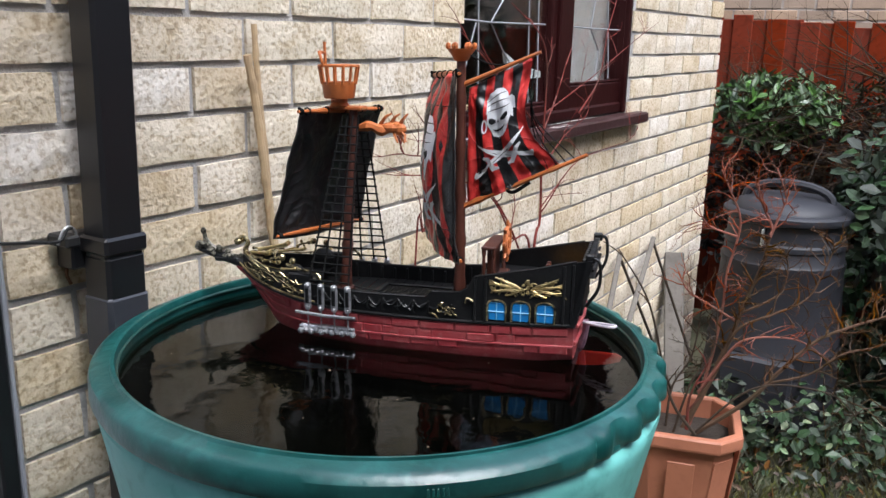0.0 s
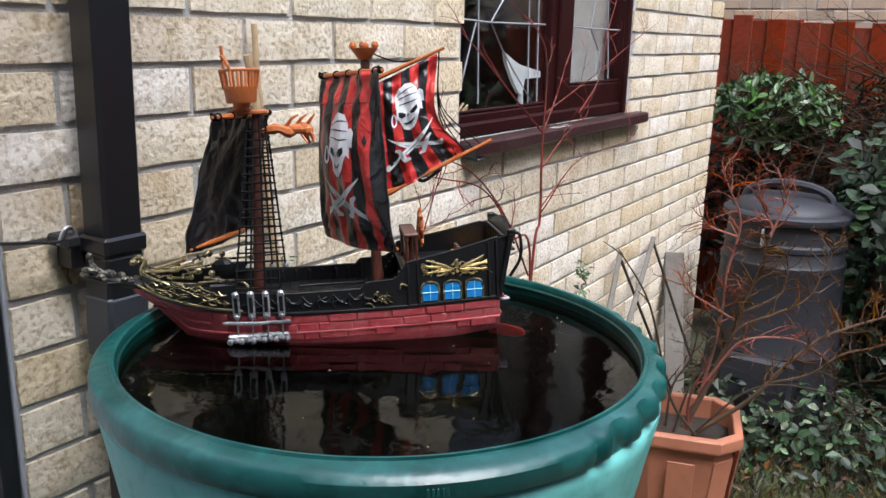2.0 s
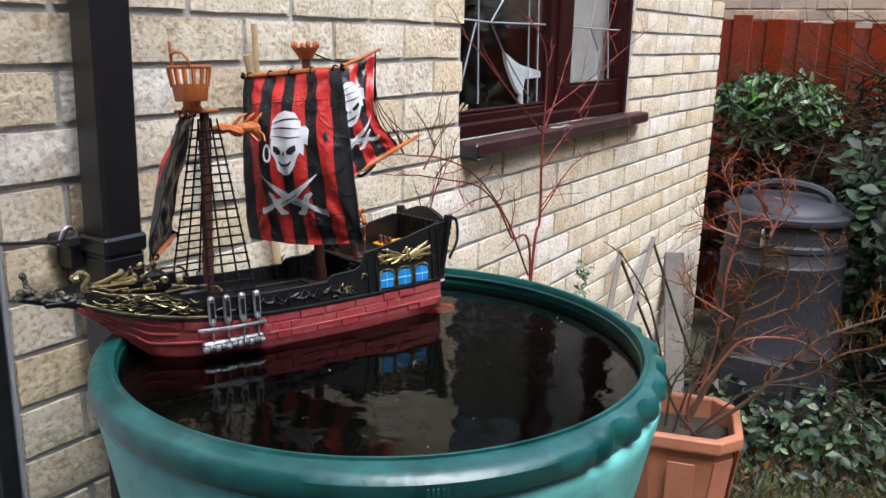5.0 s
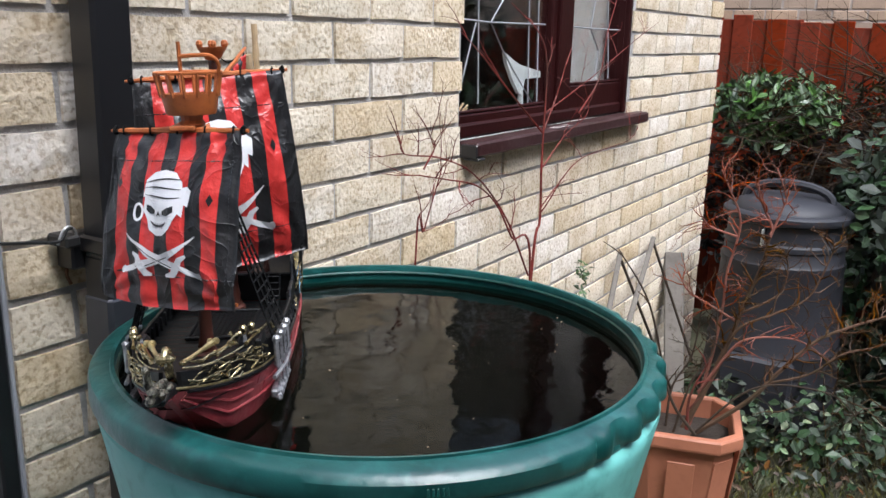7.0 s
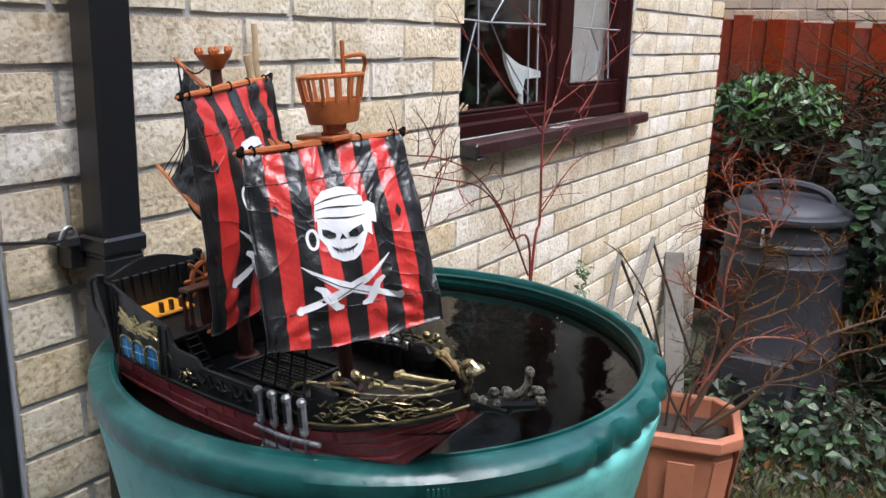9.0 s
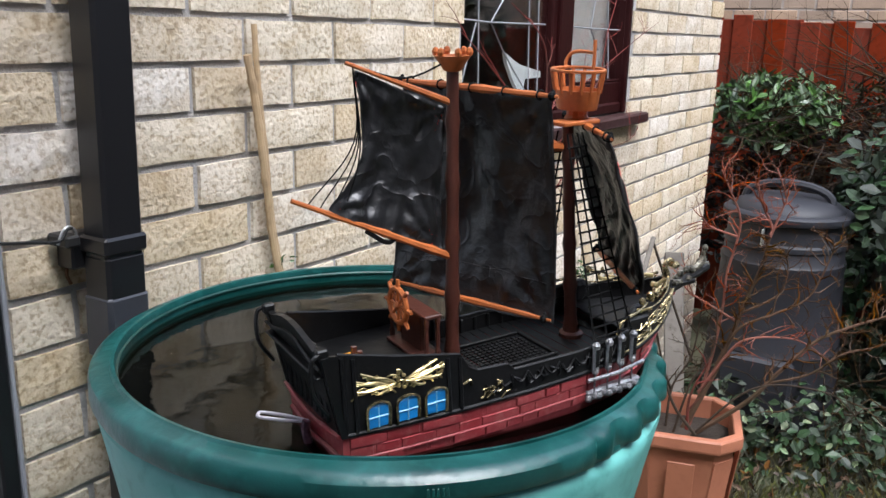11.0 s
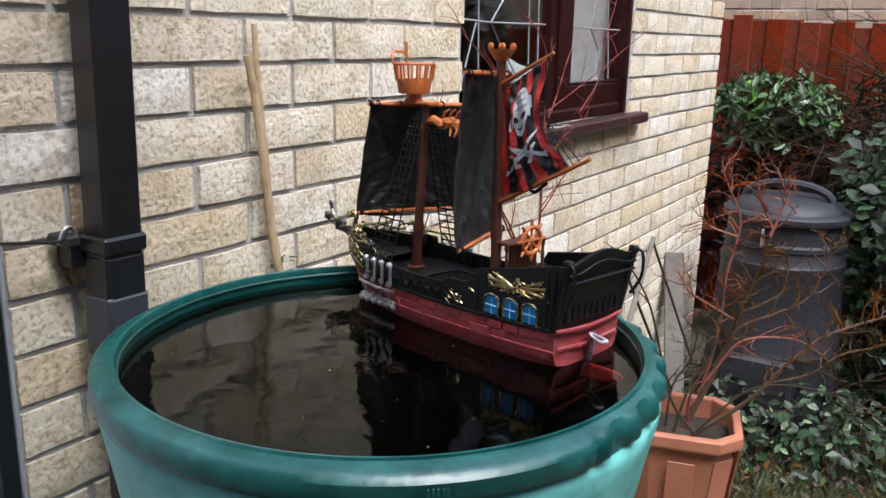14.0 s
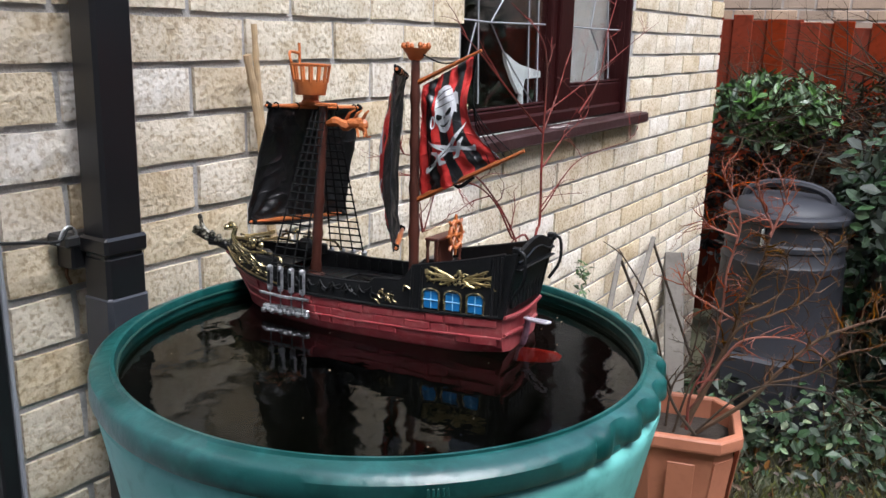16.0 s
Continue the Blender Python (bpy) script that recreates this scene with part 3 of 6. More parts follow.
octa([(0.125, 0.0), (0.170, 0.415), (0.171, 0.416)], "body", TERRA)
octa([(0.171, 0.414), (0.192, 0.418), (0.194, 0.425), (0.194, 0.452), (0.189, 0.457), (0.168, 0.457), (0.164, 0.452), (0.161, 0.38)], "rim", TERRA)
octa([(0.164, 0.392), (0.10, 0.402), (0.001, 0.407)], "soil", SOIL_AND_SHADE)
for k in range(8):
    a = -0.49 + 2 * math.pi * k / 8
    p = part("side_panel", Geo().box((0.0, -0.038, 0.05), (0.0035, 0.038, 0.385), 0.0015, Matrix.Translation((0.120 * math.cos(a), 0.120 * math.sin(a), 0.0)) @ Matrix.Rotation(a, 4, "Z") @ Matrix.Rotation(radians(6.6), 4, "Y")), TERRA, pot)

# ---- twigs ----
def shoot(geo, a, d, length, r, rng, depth, droop=0.0, spread=0.5, wob=0.18):
    """A twig from a in direction d that forks and thins."""
    pts, rad = [Vector(a)], [r]
    d = Vector(d).normalized()
    n = 5
    for i in range(n):
        d = (d + Vector((rng.uniform(-1, 1), rng.uniform(-1, 1), rng.uniform(-1, 1) - droop)) * wob).normalized()
        pts.append(pts[-1] + d * length / n)
        rad.append(r * (1 - 0.62 * (i + 1) / n))
        if depth and i >= 1 and rng.random() < 0.72:
            side = d.orthogonal().normalized()
            side.rotate(Matrix.Rotation(rng.uniform(0, 6.28), 3, d))
            shoot(geo, pts[-1], d + side * spread * rng.uniform(0.7, 1.5), length * rng.uniform(0.3, 0.6), rad[-1] * 0.72, rng, depth - 1, droop, spread, wob)
    geo.tube(pts, rad, 4 if depth < 1 else 5, False)


def stem(name, pts, r, mat, parent, seed, forks=6, flen=0.16, depth=1, spread=0.7, wob=0.2, fr=0.5):
    """A shaped stem with forked twigs along it."""
    rng = random.Random(seed)
    p = curve_pts(pts, 7)
    g = Geo().tube(p, [r * (1 - 0.7 * i / len(p)) for i in range(len(p))], 6, False)
    for k in range(forks):
        i = int(len(p) * (0.25 + 0.72 * (k + rng.random()) / forks))
        i = min(max(i, 1), len(p) - 2)
        d = (p[i + 1] - p[i - 1]).normalized()
        side = d.orthogonal().normalized()
        side.rotate(Matrix.Rotation(rng.uniform(0, 6.28), 3, d))
        shoot(g, p[i], d * 0.7 + side * spread + Vector((0, 0, 0.25)), flen * rng.uniform(0.5, 1.3), r * fr, rng, depth, 0, 0.6, wob)
    return part(name, g, mat, parent)


shrub = tagged(empty("potted_dogwood", (1.55, -0.415, 0.37)), "bare orange-stemmed shrub growing in the terracotta pot", "shrub")
inv = Vector((1.55, -0.415, 0.37))


def rel(pts):
    return [Vector(p) - inv for p in pts]


for s, (pts, r, mt, fk) in enumerate((
        ([(1.580, -0.404, 0.392), (1.621, -0.470, 0.581), (1.644, -0.506, 0.712), (1.662, -0.534, 0.831), (1.676, -0.558, 0.918), (1.685, -0.571, 1.012)], 0.0105, TWIG, 26),
        ([(1.684, -0.570, 1.005), (1.685, -0.571, 1.030), (1.665, -0.539, 1.104), (1.650, -0.516, 1.175)], 0.0058, TIPTWIG, 8),
        ([(1.600, -0.415, 0.390), (1.640, -0.450, 0.594), (1.660, -0.466, 0.776), (1.666, -0.466, 0.876), (1.679, -0.486, 1.029), (1.656, -0.450, 1.130), (1.641, -0.426, 1.185)], 0.0062, TIPTWIG, 18),
        ([(1.530, -0.425, 0.390), (1.593, -0.576, 0.527), (1.636, -0.644, 0.619), (1.688, -0.726, 0.718), (1.741, -0.811, 0.767), (1.787, -0.884, 0.798), (1.820, -0.935, 0.833)], 0.0080, TWIG, 22),
        ([(1.600, -0.436, 0.520), (1.605, -0.505, 0.652), (1.619, -0.544, 0.701), (1.652, -0.612, 0.717), (1.700, -0.689, 0.704), (1.748, -0.764, 0.647)], 0.0050, TIPTWIG, 10),
        ([(1.630, -0.485, 0.640), (1.640, -0.525, 0.730), (1.689, -0.614, 0.781), (1.734, -0.686, 0.831), (1.759, -0.726, 0.956), (1.758, -0.725, 1.002)], 0.0056, TWIG, 20),
        ([(1.620, -0.618, 0.585), (1.685, -0.721, 0.618), (1.729, -0.791, 0.680), (1.775, -0.865, 0.703), (1.820, -0.935, 0.732)], 0.0046, TWIG, 12),
        ([(1.560, -0.360, 0.392), (1.578, -0.364, 0.528), (1.604, -0.404, 0.622), (1.612, -0.417, 0.752), (1.612, -0.417, 0.856)], 0.0042, DEADTWIG, 10),
        ([(1.530, -0.390, 0.392), (1.547, -0.426, 0.566), (1.575, -0.472, 0.669), (1.575, -0.471, 0.807)], 0.0042, DEADTWIG, 8),
        ([(1.650, -0.510, 0.745), (1.603, -0.441, 0.794), (1.568, -0.386, 0.835), (1.555, -0.364, 0.877)], 0.0042, TIPTWIG, 8),
        ([(1.655, -0.522, 0.770), (1.720, -0.608, 0.830), (1.728, -0.620, 0.916), (1.717, -0.603, 0.965)], 0.0042, TWIG, 10),
        ([(1.684, -0.570, 1.000), (1.698, -0.591, 1.083), (1.701, -0.597, 1.115), (1.683, -0.568, 1.194)], 0.0044, TIPTWIG, 8),
        ([(1.676, -0.482, 0.990), (1.640, -0.424, 1.012), (1.628, -0.405, 1.026), (1.616, -0.387, 1.053)], 0.0036, TIPTWIG, 6),
        ([(1.515, -0.430, 0.392), (1.557, -0.593, 0.584), (1.651, -0.742, 0.588), (1.706, -0.829, 0.539), (1.749, -0.899, 0.418)], 0.0036, DEADTWIG, 8))):
    stem("stem", rel(pts), r, mt, shrub, 20 + s, forks=int(fk * 1.5), flen=0.078, depth=2, spread=1.2, wob=0.45, fr=0.34 if r > 0.007 else 0.45)
for s, pts in enumerate(([(1.395, -0.466, 0.491), (1.395, -0.467, 0.593), (1.405, -0.505, 0.698)], [(1.352, -0.501, 0.501), (1.333, -0.428, 0.605), (1.312, -0.358, 0.854), (1.282, -0.271, 1.001)])):
    stem("stem", rel(pts), 0.005, REDTWIG if s == 0 else DEADTWIG, shrub, 60 + s, forks=3, flen=0.08, depth=0)

rd = tagged(empty("red_dogwood", (1.02, -0.12, 0.0)), "bare red-stemmed dogwood shrub in front of the window", "shrub")
inv = Vector((1.02, -0.12, 0.0))
for s, (pts, r, fk) in enumerate((
        ([(1.02, -0.12, 0.0)] + [(1.077, -0.120, 0.945), (1.110, -0.120, 1.086), (1.104, -0.120, 1.217), (1.105, -0.120, 1.315), (1.106, -0.120, 1.465), (1.056, -0.120, 1.544), (0.909, -0.120, 1.608)], 0.0062, 6),
        ([(1.099, -0.120, 1.309), (0.913, -0.120, 1.419), (0.793, -0.120, 1.494), (0.699, -0.120, 1.544)], 0.0042, 3),
        ([(1.147, -0.100, 1.307), (1.213, -0.100, 1.392), (1.255, -0.100, 1.461), (1.290, -0.100, 1.511)], 0.004, 2),
        ([(1.364, -0.100, 1.339), (1.488, -0.100, 1.426), (1.528, -0.100, 1.550), (1.582, -0.100, 1.644)], 0.004, 6),
        ([(1.0, -0.13, 0.0)] + [(1.050, -0.130, 0.956), (0.940, -0.130, 1.076), (0.864, -0.130, 1.163), (0.771, -0.130, 1.221), (0.644, -0.130, 1.252), (0.561, -0.130, 1.269)], 0.0052, 7),
        ([(1.040, -0.130, 0.958), (0.907, -0.130, 1.129), (0.757, -0.130, 1.247), (0.620, -0.130, 1.298), (0.493, -0.130, 1.320), (0.487, -0.130, 1.355)], 0.004, 8),
        ([(0.52, -0.12, 0.0)] + [(0.551, -0.120, 1.096), (0.579, -0.120, 1.154), (0.618, -0.120, 1.229), (0.647, -0.120, 1.283)], 0.0035, 6),
        ([(0.575, -0.120, 1.280), (0.614, -0.120, 1.321), (0.593, -0.120, 1.345)], 0.003, 6),
        ([(1.125, -0.110, 1.214), (1.257, -0.110, 1.288), (1.399, -0.110, 1.338), (1.367, -0.110, 1.415)], 0.003, 5),
        ([(1.106, -0.120, 1.116), (1.200, -0.120, 1.161), (1.356, -0.120, 1.218), (1.699, -0.120, 1.234), (1.790, -0.120, 1.270)], 0.003, 4),
        ([(1.109, -0.120, 1.145), (1.221, -0.120, 1.136), (1.332, -0.120, 1.124)], 0.002, 2),
        ([(1.110, -0.120, 1.356), (1.397, -0.120, 1.437), (1.682, -0.120, 1.528), (1.896, -0.120, 1.590)], 0.003, 4))):
    stem("stem", rel(pts), r * 0.66, REDTWIG, rd, 80 + s, forks=fk if s > 3 else (fk + 1) // 2, flen=0.10, depth=1, spread=0.8, wob=0.22)

# ---- leaning timber by the wall ----
def lean(name, pts, w, t, mat, label, cat):
    a, b = Vector(pts[0]), Vector(pts[1])
    L = (b - a).length
    q = (b - a).to_track_quat("Z", "Y").to_matrix().to_4x4()
    ob = part(name, Geo().box((-w / 2, -t / 2, 0), (w / 2, t / 2, L), 0.004), mat)
    ob.matrix_world = Matrix.Translation(a) @ q
    return tagged(ob, label, cat, "timber leaning on the wall")


lean("timber_plank", ([(2.414, -0.140, 0.122)][0], [(2.606, -0.030, 0.680)][0]), 0.08, 0.02, GREYWOOD, "weathered grey plank leaning against the wall", "plank")
lean("timber_stake", ([(1.520, -0.140, 0.499)][0], [(1.964, -0.030, 0.812)][0]), 0.018, 0.012, GREYWOOD, "pale weathered stake leaning against the wall", "stake")
lean("timber_stake", ([(1.732, -0.140, 0.545)][0], [(2.319, -0.030, 0.800)][0]), 0.018, 0.012, GREYWOOD, "pale weathered stake leaning against the wall", "stake")
lean("garden_stick", ([(2.155, -0.200, 0.268)][0], [(1.982, -0.015, 0.806)][0]), 0.010, 0.010, DEADTWIG, "thin dark stick leaning against the wall", "stick")
lean("garden_stick", ([(2.412, -0.200, 0.297)][0], [(2.338, -0.015, 0.794)][0]), 0.010, 0.010, DEADTWIG, "thin dark stick leaning against the wall", "stick")

# ---- leaves ----
def leaves(rng, centre, rad, count, size, inside=0.35, shape=None):
    """Many folded leaves spread through a lumpy volume."""
    g = Geo()
    for _ in range(count):
        for _try in range(20):
            p = Vector((rng.uniform(-1, 1), rng.uniform(-1, 1), rng.uniform(-1, 1)))
            if inside < p.length < 1.0 + 0.35 * noise.noise(p * 2.3 + Vector(centre)):
                break
        q = Vector((centre[0] + p.x * rad[0], centre[1] + p.y * rad[1], centre[2] + p.z * rad[2]))
        out = (Vector((p.x, p.y, p.z + 0.5)) + Vector((rng.uniform(-1, 1), rng.uniform(-1, 1), rng.uniform(-1, 1))) * 0.8).normalized()
        s = size * rng.uniform(0.55, 1.25)
        along = out.orthogonal().normalized()
        along.rotate(Matrix.Rotation(rng.uniform(0, 6.28), 3, out))
        along = (along + out * 0.4).normalized()
        side = along.cross(out).normalized()
        w = s * (0.42 if shape != "ivy" else 0.62)
        t = [q, q + along * s * 0.4 + side * w * 0.5 + out * s * 0.10, q + along * s * 0.8 + side * w * 0.3 + out * s * 0.05, q + along * s, q + along * s * 0.8 - side * w * 0.3 + out * s * 0.05, q + along * s * 0.4 - side * w * 0.5 + out * s * 0.10, q + along * s * 0.5]
        g.add(t, [(0, 1, 6), (1, 2, 6), (2, 3, 6), (3, 4, 6), (4, 5, 6), (5, 0, 6)])
    return g


rng = random.Random(11)
SHADELEAF = shader("shade_leaf", (0.024, 0.015, 0.011), 0.8, vary=0.4, random_amt=0.5, island=True)
bush = tagged(empty("laurel_bush", (3.62, -0.16, 0.0)), "leafy evergreen bush growing against the fence", "bush")
bl = Vector((3.62, -0.16, 0.0))
g = leaves(rng, (0, 0.01, 1.215), (0.25, 0.31, 0.165), 1250, 0.068)
part("crown", g, LEAF, bush)
# dark leaves fill in the deep shade under and behind the bush
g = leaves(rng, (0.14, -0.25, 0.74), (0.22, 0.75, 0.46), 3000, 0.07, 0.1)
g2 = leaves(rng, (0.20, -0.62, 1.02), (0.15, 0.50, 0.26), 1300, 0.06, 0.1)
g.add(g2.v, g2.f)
tagged(part("dead_leaves", g, SHADELEAF, bush), kind="stuff")
g = leaves(rng, (0.13, -0.62, 1.30), (0.12, 0.30, 0.17), 800, 0.045, 0.0)
tagged(part("sparse_leaves", g, shader("olive_winter_leaf", (0.040, 0.034, 0.014), 0.8, spec=0.15, vary=0.5, random_amt=0.5, island=True), bush, "olive brown winter leaves"), kind="stuff")
for s in range(7):
    tip = Vector((rng.uniform(-0.18, 0.18), rng.uniform(-0.28, 0.28), 1.2))
    stem("trunk", [(0.04 * s - 0.1, 0.03 * s, 0.0), (0.05, 0.02 * s, 0.5), tip * 0.8, tip], 0.011, DEADTWIG, bush, 130 + s, forks=14, flen=0.3, depth=2)

ivy = tagged(part("ivy_hedge", leaves(rng, (3.12, -1.12, 0.62), (0.50, 0.62, 0.66), 3800, 0.070, 0.62, "ivy"), IVY), "dense dark variegated ivy climbing over the fence side", "ivy", kind="stuff")
ivy_far = tagged(part("ivy_hedge", leaves(rng, (3.45, -2.35, 1.15), (0.45, 1.15, 1.05), 6200, 0.078, 0.7, "ivy"), IVY), "dense dark ivy over the further fence", "ivy", kind="stuff")
# solid dark balls stand for shade and hide the fence between leaves
tagged(part("ivy_core", Geo().ball((3.62, -2.35, 1.05), (0.35, 1.02, 1.0), 14), SOIL_AND_SHADE), "dark filler ball, the shade deep inside the ivy", "ivy", kind="stuff")
tagged(part("ivy_core", Geo().ball((3.30, -1.25, 0.5), (0.45, 0.55, 0.62), 14), SOIL_AND_SHADE), "dark filler ball, the shade deep inside the ivy", "ivy", kind="stuff")
tagged(part("ground_ivy", leaves(rng, (2.58, -0.58, 0.06), (0.46, 0.52, 0.20), 1900, 0.048, 0.2, "ivy"), IVY), "low variegated ivy spreading over the soil", "ivy", kind="stuff")
tagged(part("variegated_ivy", leaves(rng, (2.50, -0.60, 0.075), (0.48, 0.50, 0.20), 170, 0.042, 0.3, "ivy"), VARIEG), "pale cream-edged ivy leaves among the green ones", "ivy", kind="stuff")
tagged(part("leaf_litter", leaves(rng, (2.25, -0.78, 0.012), (0.62, 0.55, 0.05), 750, 0.040, 0.0), LITTER), "brown fallen leaves on the grass and soil", "leaves", kind="stuff")
tagged(part("wall_plant", leaves(rng, [(1.534, -0.070, 0.826)][0], (0.022, 0.02, 0.06), 48, 0.026, 0.0), LEAF), "small green weed growing by the wall", "plant")
g = leaves(rng, (0.272, -0.03, 1.143), (0.02, 0.01, 0.006), 9, 0.018, 0.0)
tagged(part("wall_weed", g, LEAF), "tiny green weed tuft at the wall", "plant")
g = Geo()
for _ in range(8000):
    x, y = rng.uniform(1.6, 2.9), rng.uniform(-1.5, -0.42)
    h = rng.uniform(0.02, 0.075)
    a = rng.uniform(0, 6.28)
    dx, dy = math.cos(a) * 0.0022, math.sin(a) * 0.0022
    lx, ly = rng.uniform(-1, 1) * h * 0.7, rng.uniform(-1, 1) * h * 0.7
    g.add([(x - dx, y - dy, -0.01), (x + dx, y + dy, -0.01), (x + lx * 0.5 + dx * 0.7, y + ly * 0.5 + dy * 0.7, h * 0.7), (x + lx, y + ly, h)], [(0, 1, 2), (0, 2, 3)])
tagged(part("grass", g, GRASS), "rough winter grass at the edge of the bed", "grass", kind="stuff")
g = Geo()
for _ in range(130):
    a = Vector((rng.uniform(3.3, 3.75), rng.uniform(-1.1, 0.1), rng.uniform(0.65, 1.22)))
    shoot(g, a, (rng.uniform(-0.3, 0.3), rng.uniform(-1, 1), rng.uniform(-0.3, 0.35)), rng.uniform(0.2, 0.45), 0.0035, rng, 1, 0, 0.6, 0.25)
for _ in range(34):
    a = Vector((rng.uniform(3.5, 3.9), rng.uniform(-1.55, -0.45), rng.uniform(1.05, 1.45)))
    shoot(g, a, (rng.uniform(-0.3, 0.2), rng.uniform(-0.6, 0.9), rng.uniform(0.1, 0.7)), rng.uniform(0.35, 0.75), 0.0045, rng, 2, 0, 0.6, 0.2)
for _ in range(90):
    a = Vector((rng.uniform(3.35, 3.8), rng.uniform(-1.1, -0.25), rng.uniform(0.85, 1.38)))
    shoot(g, a, (rng.uniform(-0.3, 0.3), rng.uniform(-1, 1), rng.uniform(-0.5, 0.4)), rng.uniform(0.2, 0.4), 0.0035, rng, 2, 0, 0.6, 0.25)
for _ in range(35):
    a = Vector((rng.uniform(2.3, 2.9), rng.uniform(-0.95, -0.35), rng.uniform(0.02, 0.3)))
    shoot(g, a, (rng.uniform(-1, 0.3), rng.uniform(-1, 1), rng.uniform(0.0, 0.7)), rng.uniform(0.2, 0.5), 0.003, rng, 1, 0, 0.6, 0.25)
tagged(part("bramble", g, DEADTWIG), "tangle of dead brown twigs before the fence", "brambles", kind="stuff")

# ---- fence ----
fence = tagged(empty("fence", (4.0, 0, 0)), "red-brown stained close-board timber fence", "fence")
fb = [Geo().box((0, -0.05, 0.0), (0.018, 0.05, 1.655), 0.003).mesh("fence_board", FENCE), Geo().box((0.012, -0.055, 0.0), (0.028, 0.055, 1.645), 0.003).mesh("fence_board", FENCE)]
for i in range(44):
    b = new("board", fb[i % 2])
    b.parent = fence
    b.location = (0, 0.62 - i * 0.083, 0.018 + 0.010 * math.sin(i * 2.3) - 0.0042 * max(0, i - 5))
    b.rotation_euler = (0.004 * math.sin(i * 1.9), 0, 0.05 * math.sin(i * 3.1))
for z in (0.4, 1.35):
    part("rail", Geo().box((0.03, -3.1, z), (0.07, 0.7, z + 0.08), 0.004), FENCE, fence)

# ---- neighbour's wall behind the fence ----
nw = tagged(part("wall_neighbour", Geo().box((5.812, -6.0, 0), (6.05, 4.0, 4.5)), PALEMORTAR), "pale pink brick wall of the house behind the fence", "wall", kind="structure")
nb = [Geo().box((0, -0.105 - 0.002 * i, 0), (0.03, 0.105 + 0.001 * i, 0.064), 0.004).mesh("brick", PINKBRICK) for i in range(3)]
for k in range(10):
    for i in range(14):
        b = new("brick", nb[(k * 5 + i * 3) % 3])
        b.parent = nw
        b.location = (5.804 + 0.003 * ((k * 7 + i) % 3), 0.75 - i * 0.225 - (0.1125 if k % 2 else 0), 1.55 + k * 0.075)


# ---- toy pirate ship ----
MAROON = shader("maroon_plastic", (0.31, 0.036, 0.044), 0.34, vary=0.4, grain=0.5, scale=130, bump=0.15, bscale=150, dark=(0.42, 0.15, 0.14), big=30)
BLACKP = shader("black_plastic", (0.004, 0.004, 0.0042), 0.42, spec=0.35, vary=0.3, grain=0.25, scale=200, bump=0.12, bscale=160, dark=(0.02, 0.02, 0.021))
GOLD = shader("gold_paint", (0.70, 0.56, 0.27), 0.28, metal=0.85, vary=0.5, grain=0.3, scale=300, dark=(0.10, 0.07, 0.03), big=90)
# gold paint broken up by black, so its colour carries the glints
DULLGOLD = shader("gold_glints_on_black", (0.66, 0.54, 0.29), 0.27, metal=0.8, vary=1.0, grain=0.85, scale=420, dark=(0.008, 0.0075, 0.007), big=170)
ORANGE = shader("orange_brown_plastic", (0.50, 0.145, 0.035), 0.42, vary=0.4, grain=0.3, scale=220, bump=0.1, dark=(0.26, 0.07, 0.03), big=40)
MASTP = shader("brown_plastic", (0.085, 0.026, 0.016), 0.42, vary=0.4, grain=0.3, scale=200, bump=0.12, big=40)
SILVERP = shader("silver_paint", (0.48, 0.48, 0.50), 0.36, metal=0.6, vary=0.6, grain=0.6, scale=250, dark=(0.03, 0.03, 0.032), big=60)
BLUE = shader("blue_paint", (0.02, 0.24, 0.62), 0.4, vary=0.3, grain=0.2, scale=300, big=80)
PALEBLUE = shader("pale_blue_paint", (0.25, 0.55, 0.80), 0.45, vary=0.2)
AMBER = shader("amber_plastic", (0.85, 0.36, 0.02), 0.4, vary=0.2)
SAILRED = shader("red_satin_cloth", (0.62, 0.036, 0.030), 0.36, spec=0.7, vary=0.25, grain=0.15, scale=400, bump=1.8, bscale=24, big=25, crease=0.55)
SAILBLACK = shader("black_satin_cloth", (0.013, 0.0128, 0.0134), 0.36, spec=0.7, vary=0.25, grain=0.15, scale=400, bump=1.8, bscale=24, big=25, crease=0.55)
PRINTW = shader("white_print", (0.80, 0.80, 0.82), 0.5, vary=0.15, big=60)
# silver specks in the colour stand for glints on black plastic
GLINTBLACK = shader("silver_glints_on_black", (0.30, 0.28, 0.22), 0.3, metal=0.6, vary=1.0, grain=0.9, scale=380, dark=(0.007, 0.007, 0.007), big=240)
CORD = shader("black_cord", (0.006, 0.006, 0.006), 0.8, spec=0.15)
REDCLEAR = shader("red_rudder_plastic", (0.62, 0.035, 0.025), 0.35, vary=0.35, grain=0.3, scale=120, big=40)
CLOUDY = shader("cloudy_white_plastic", (0.62, 0.58, 0.64), 0.4, vary=0.4, big=60)

ship = tagged(empty("toy_pirate_ship"), "floating toy pirate ship with maroon hull and striped skull sails", "toy ship")

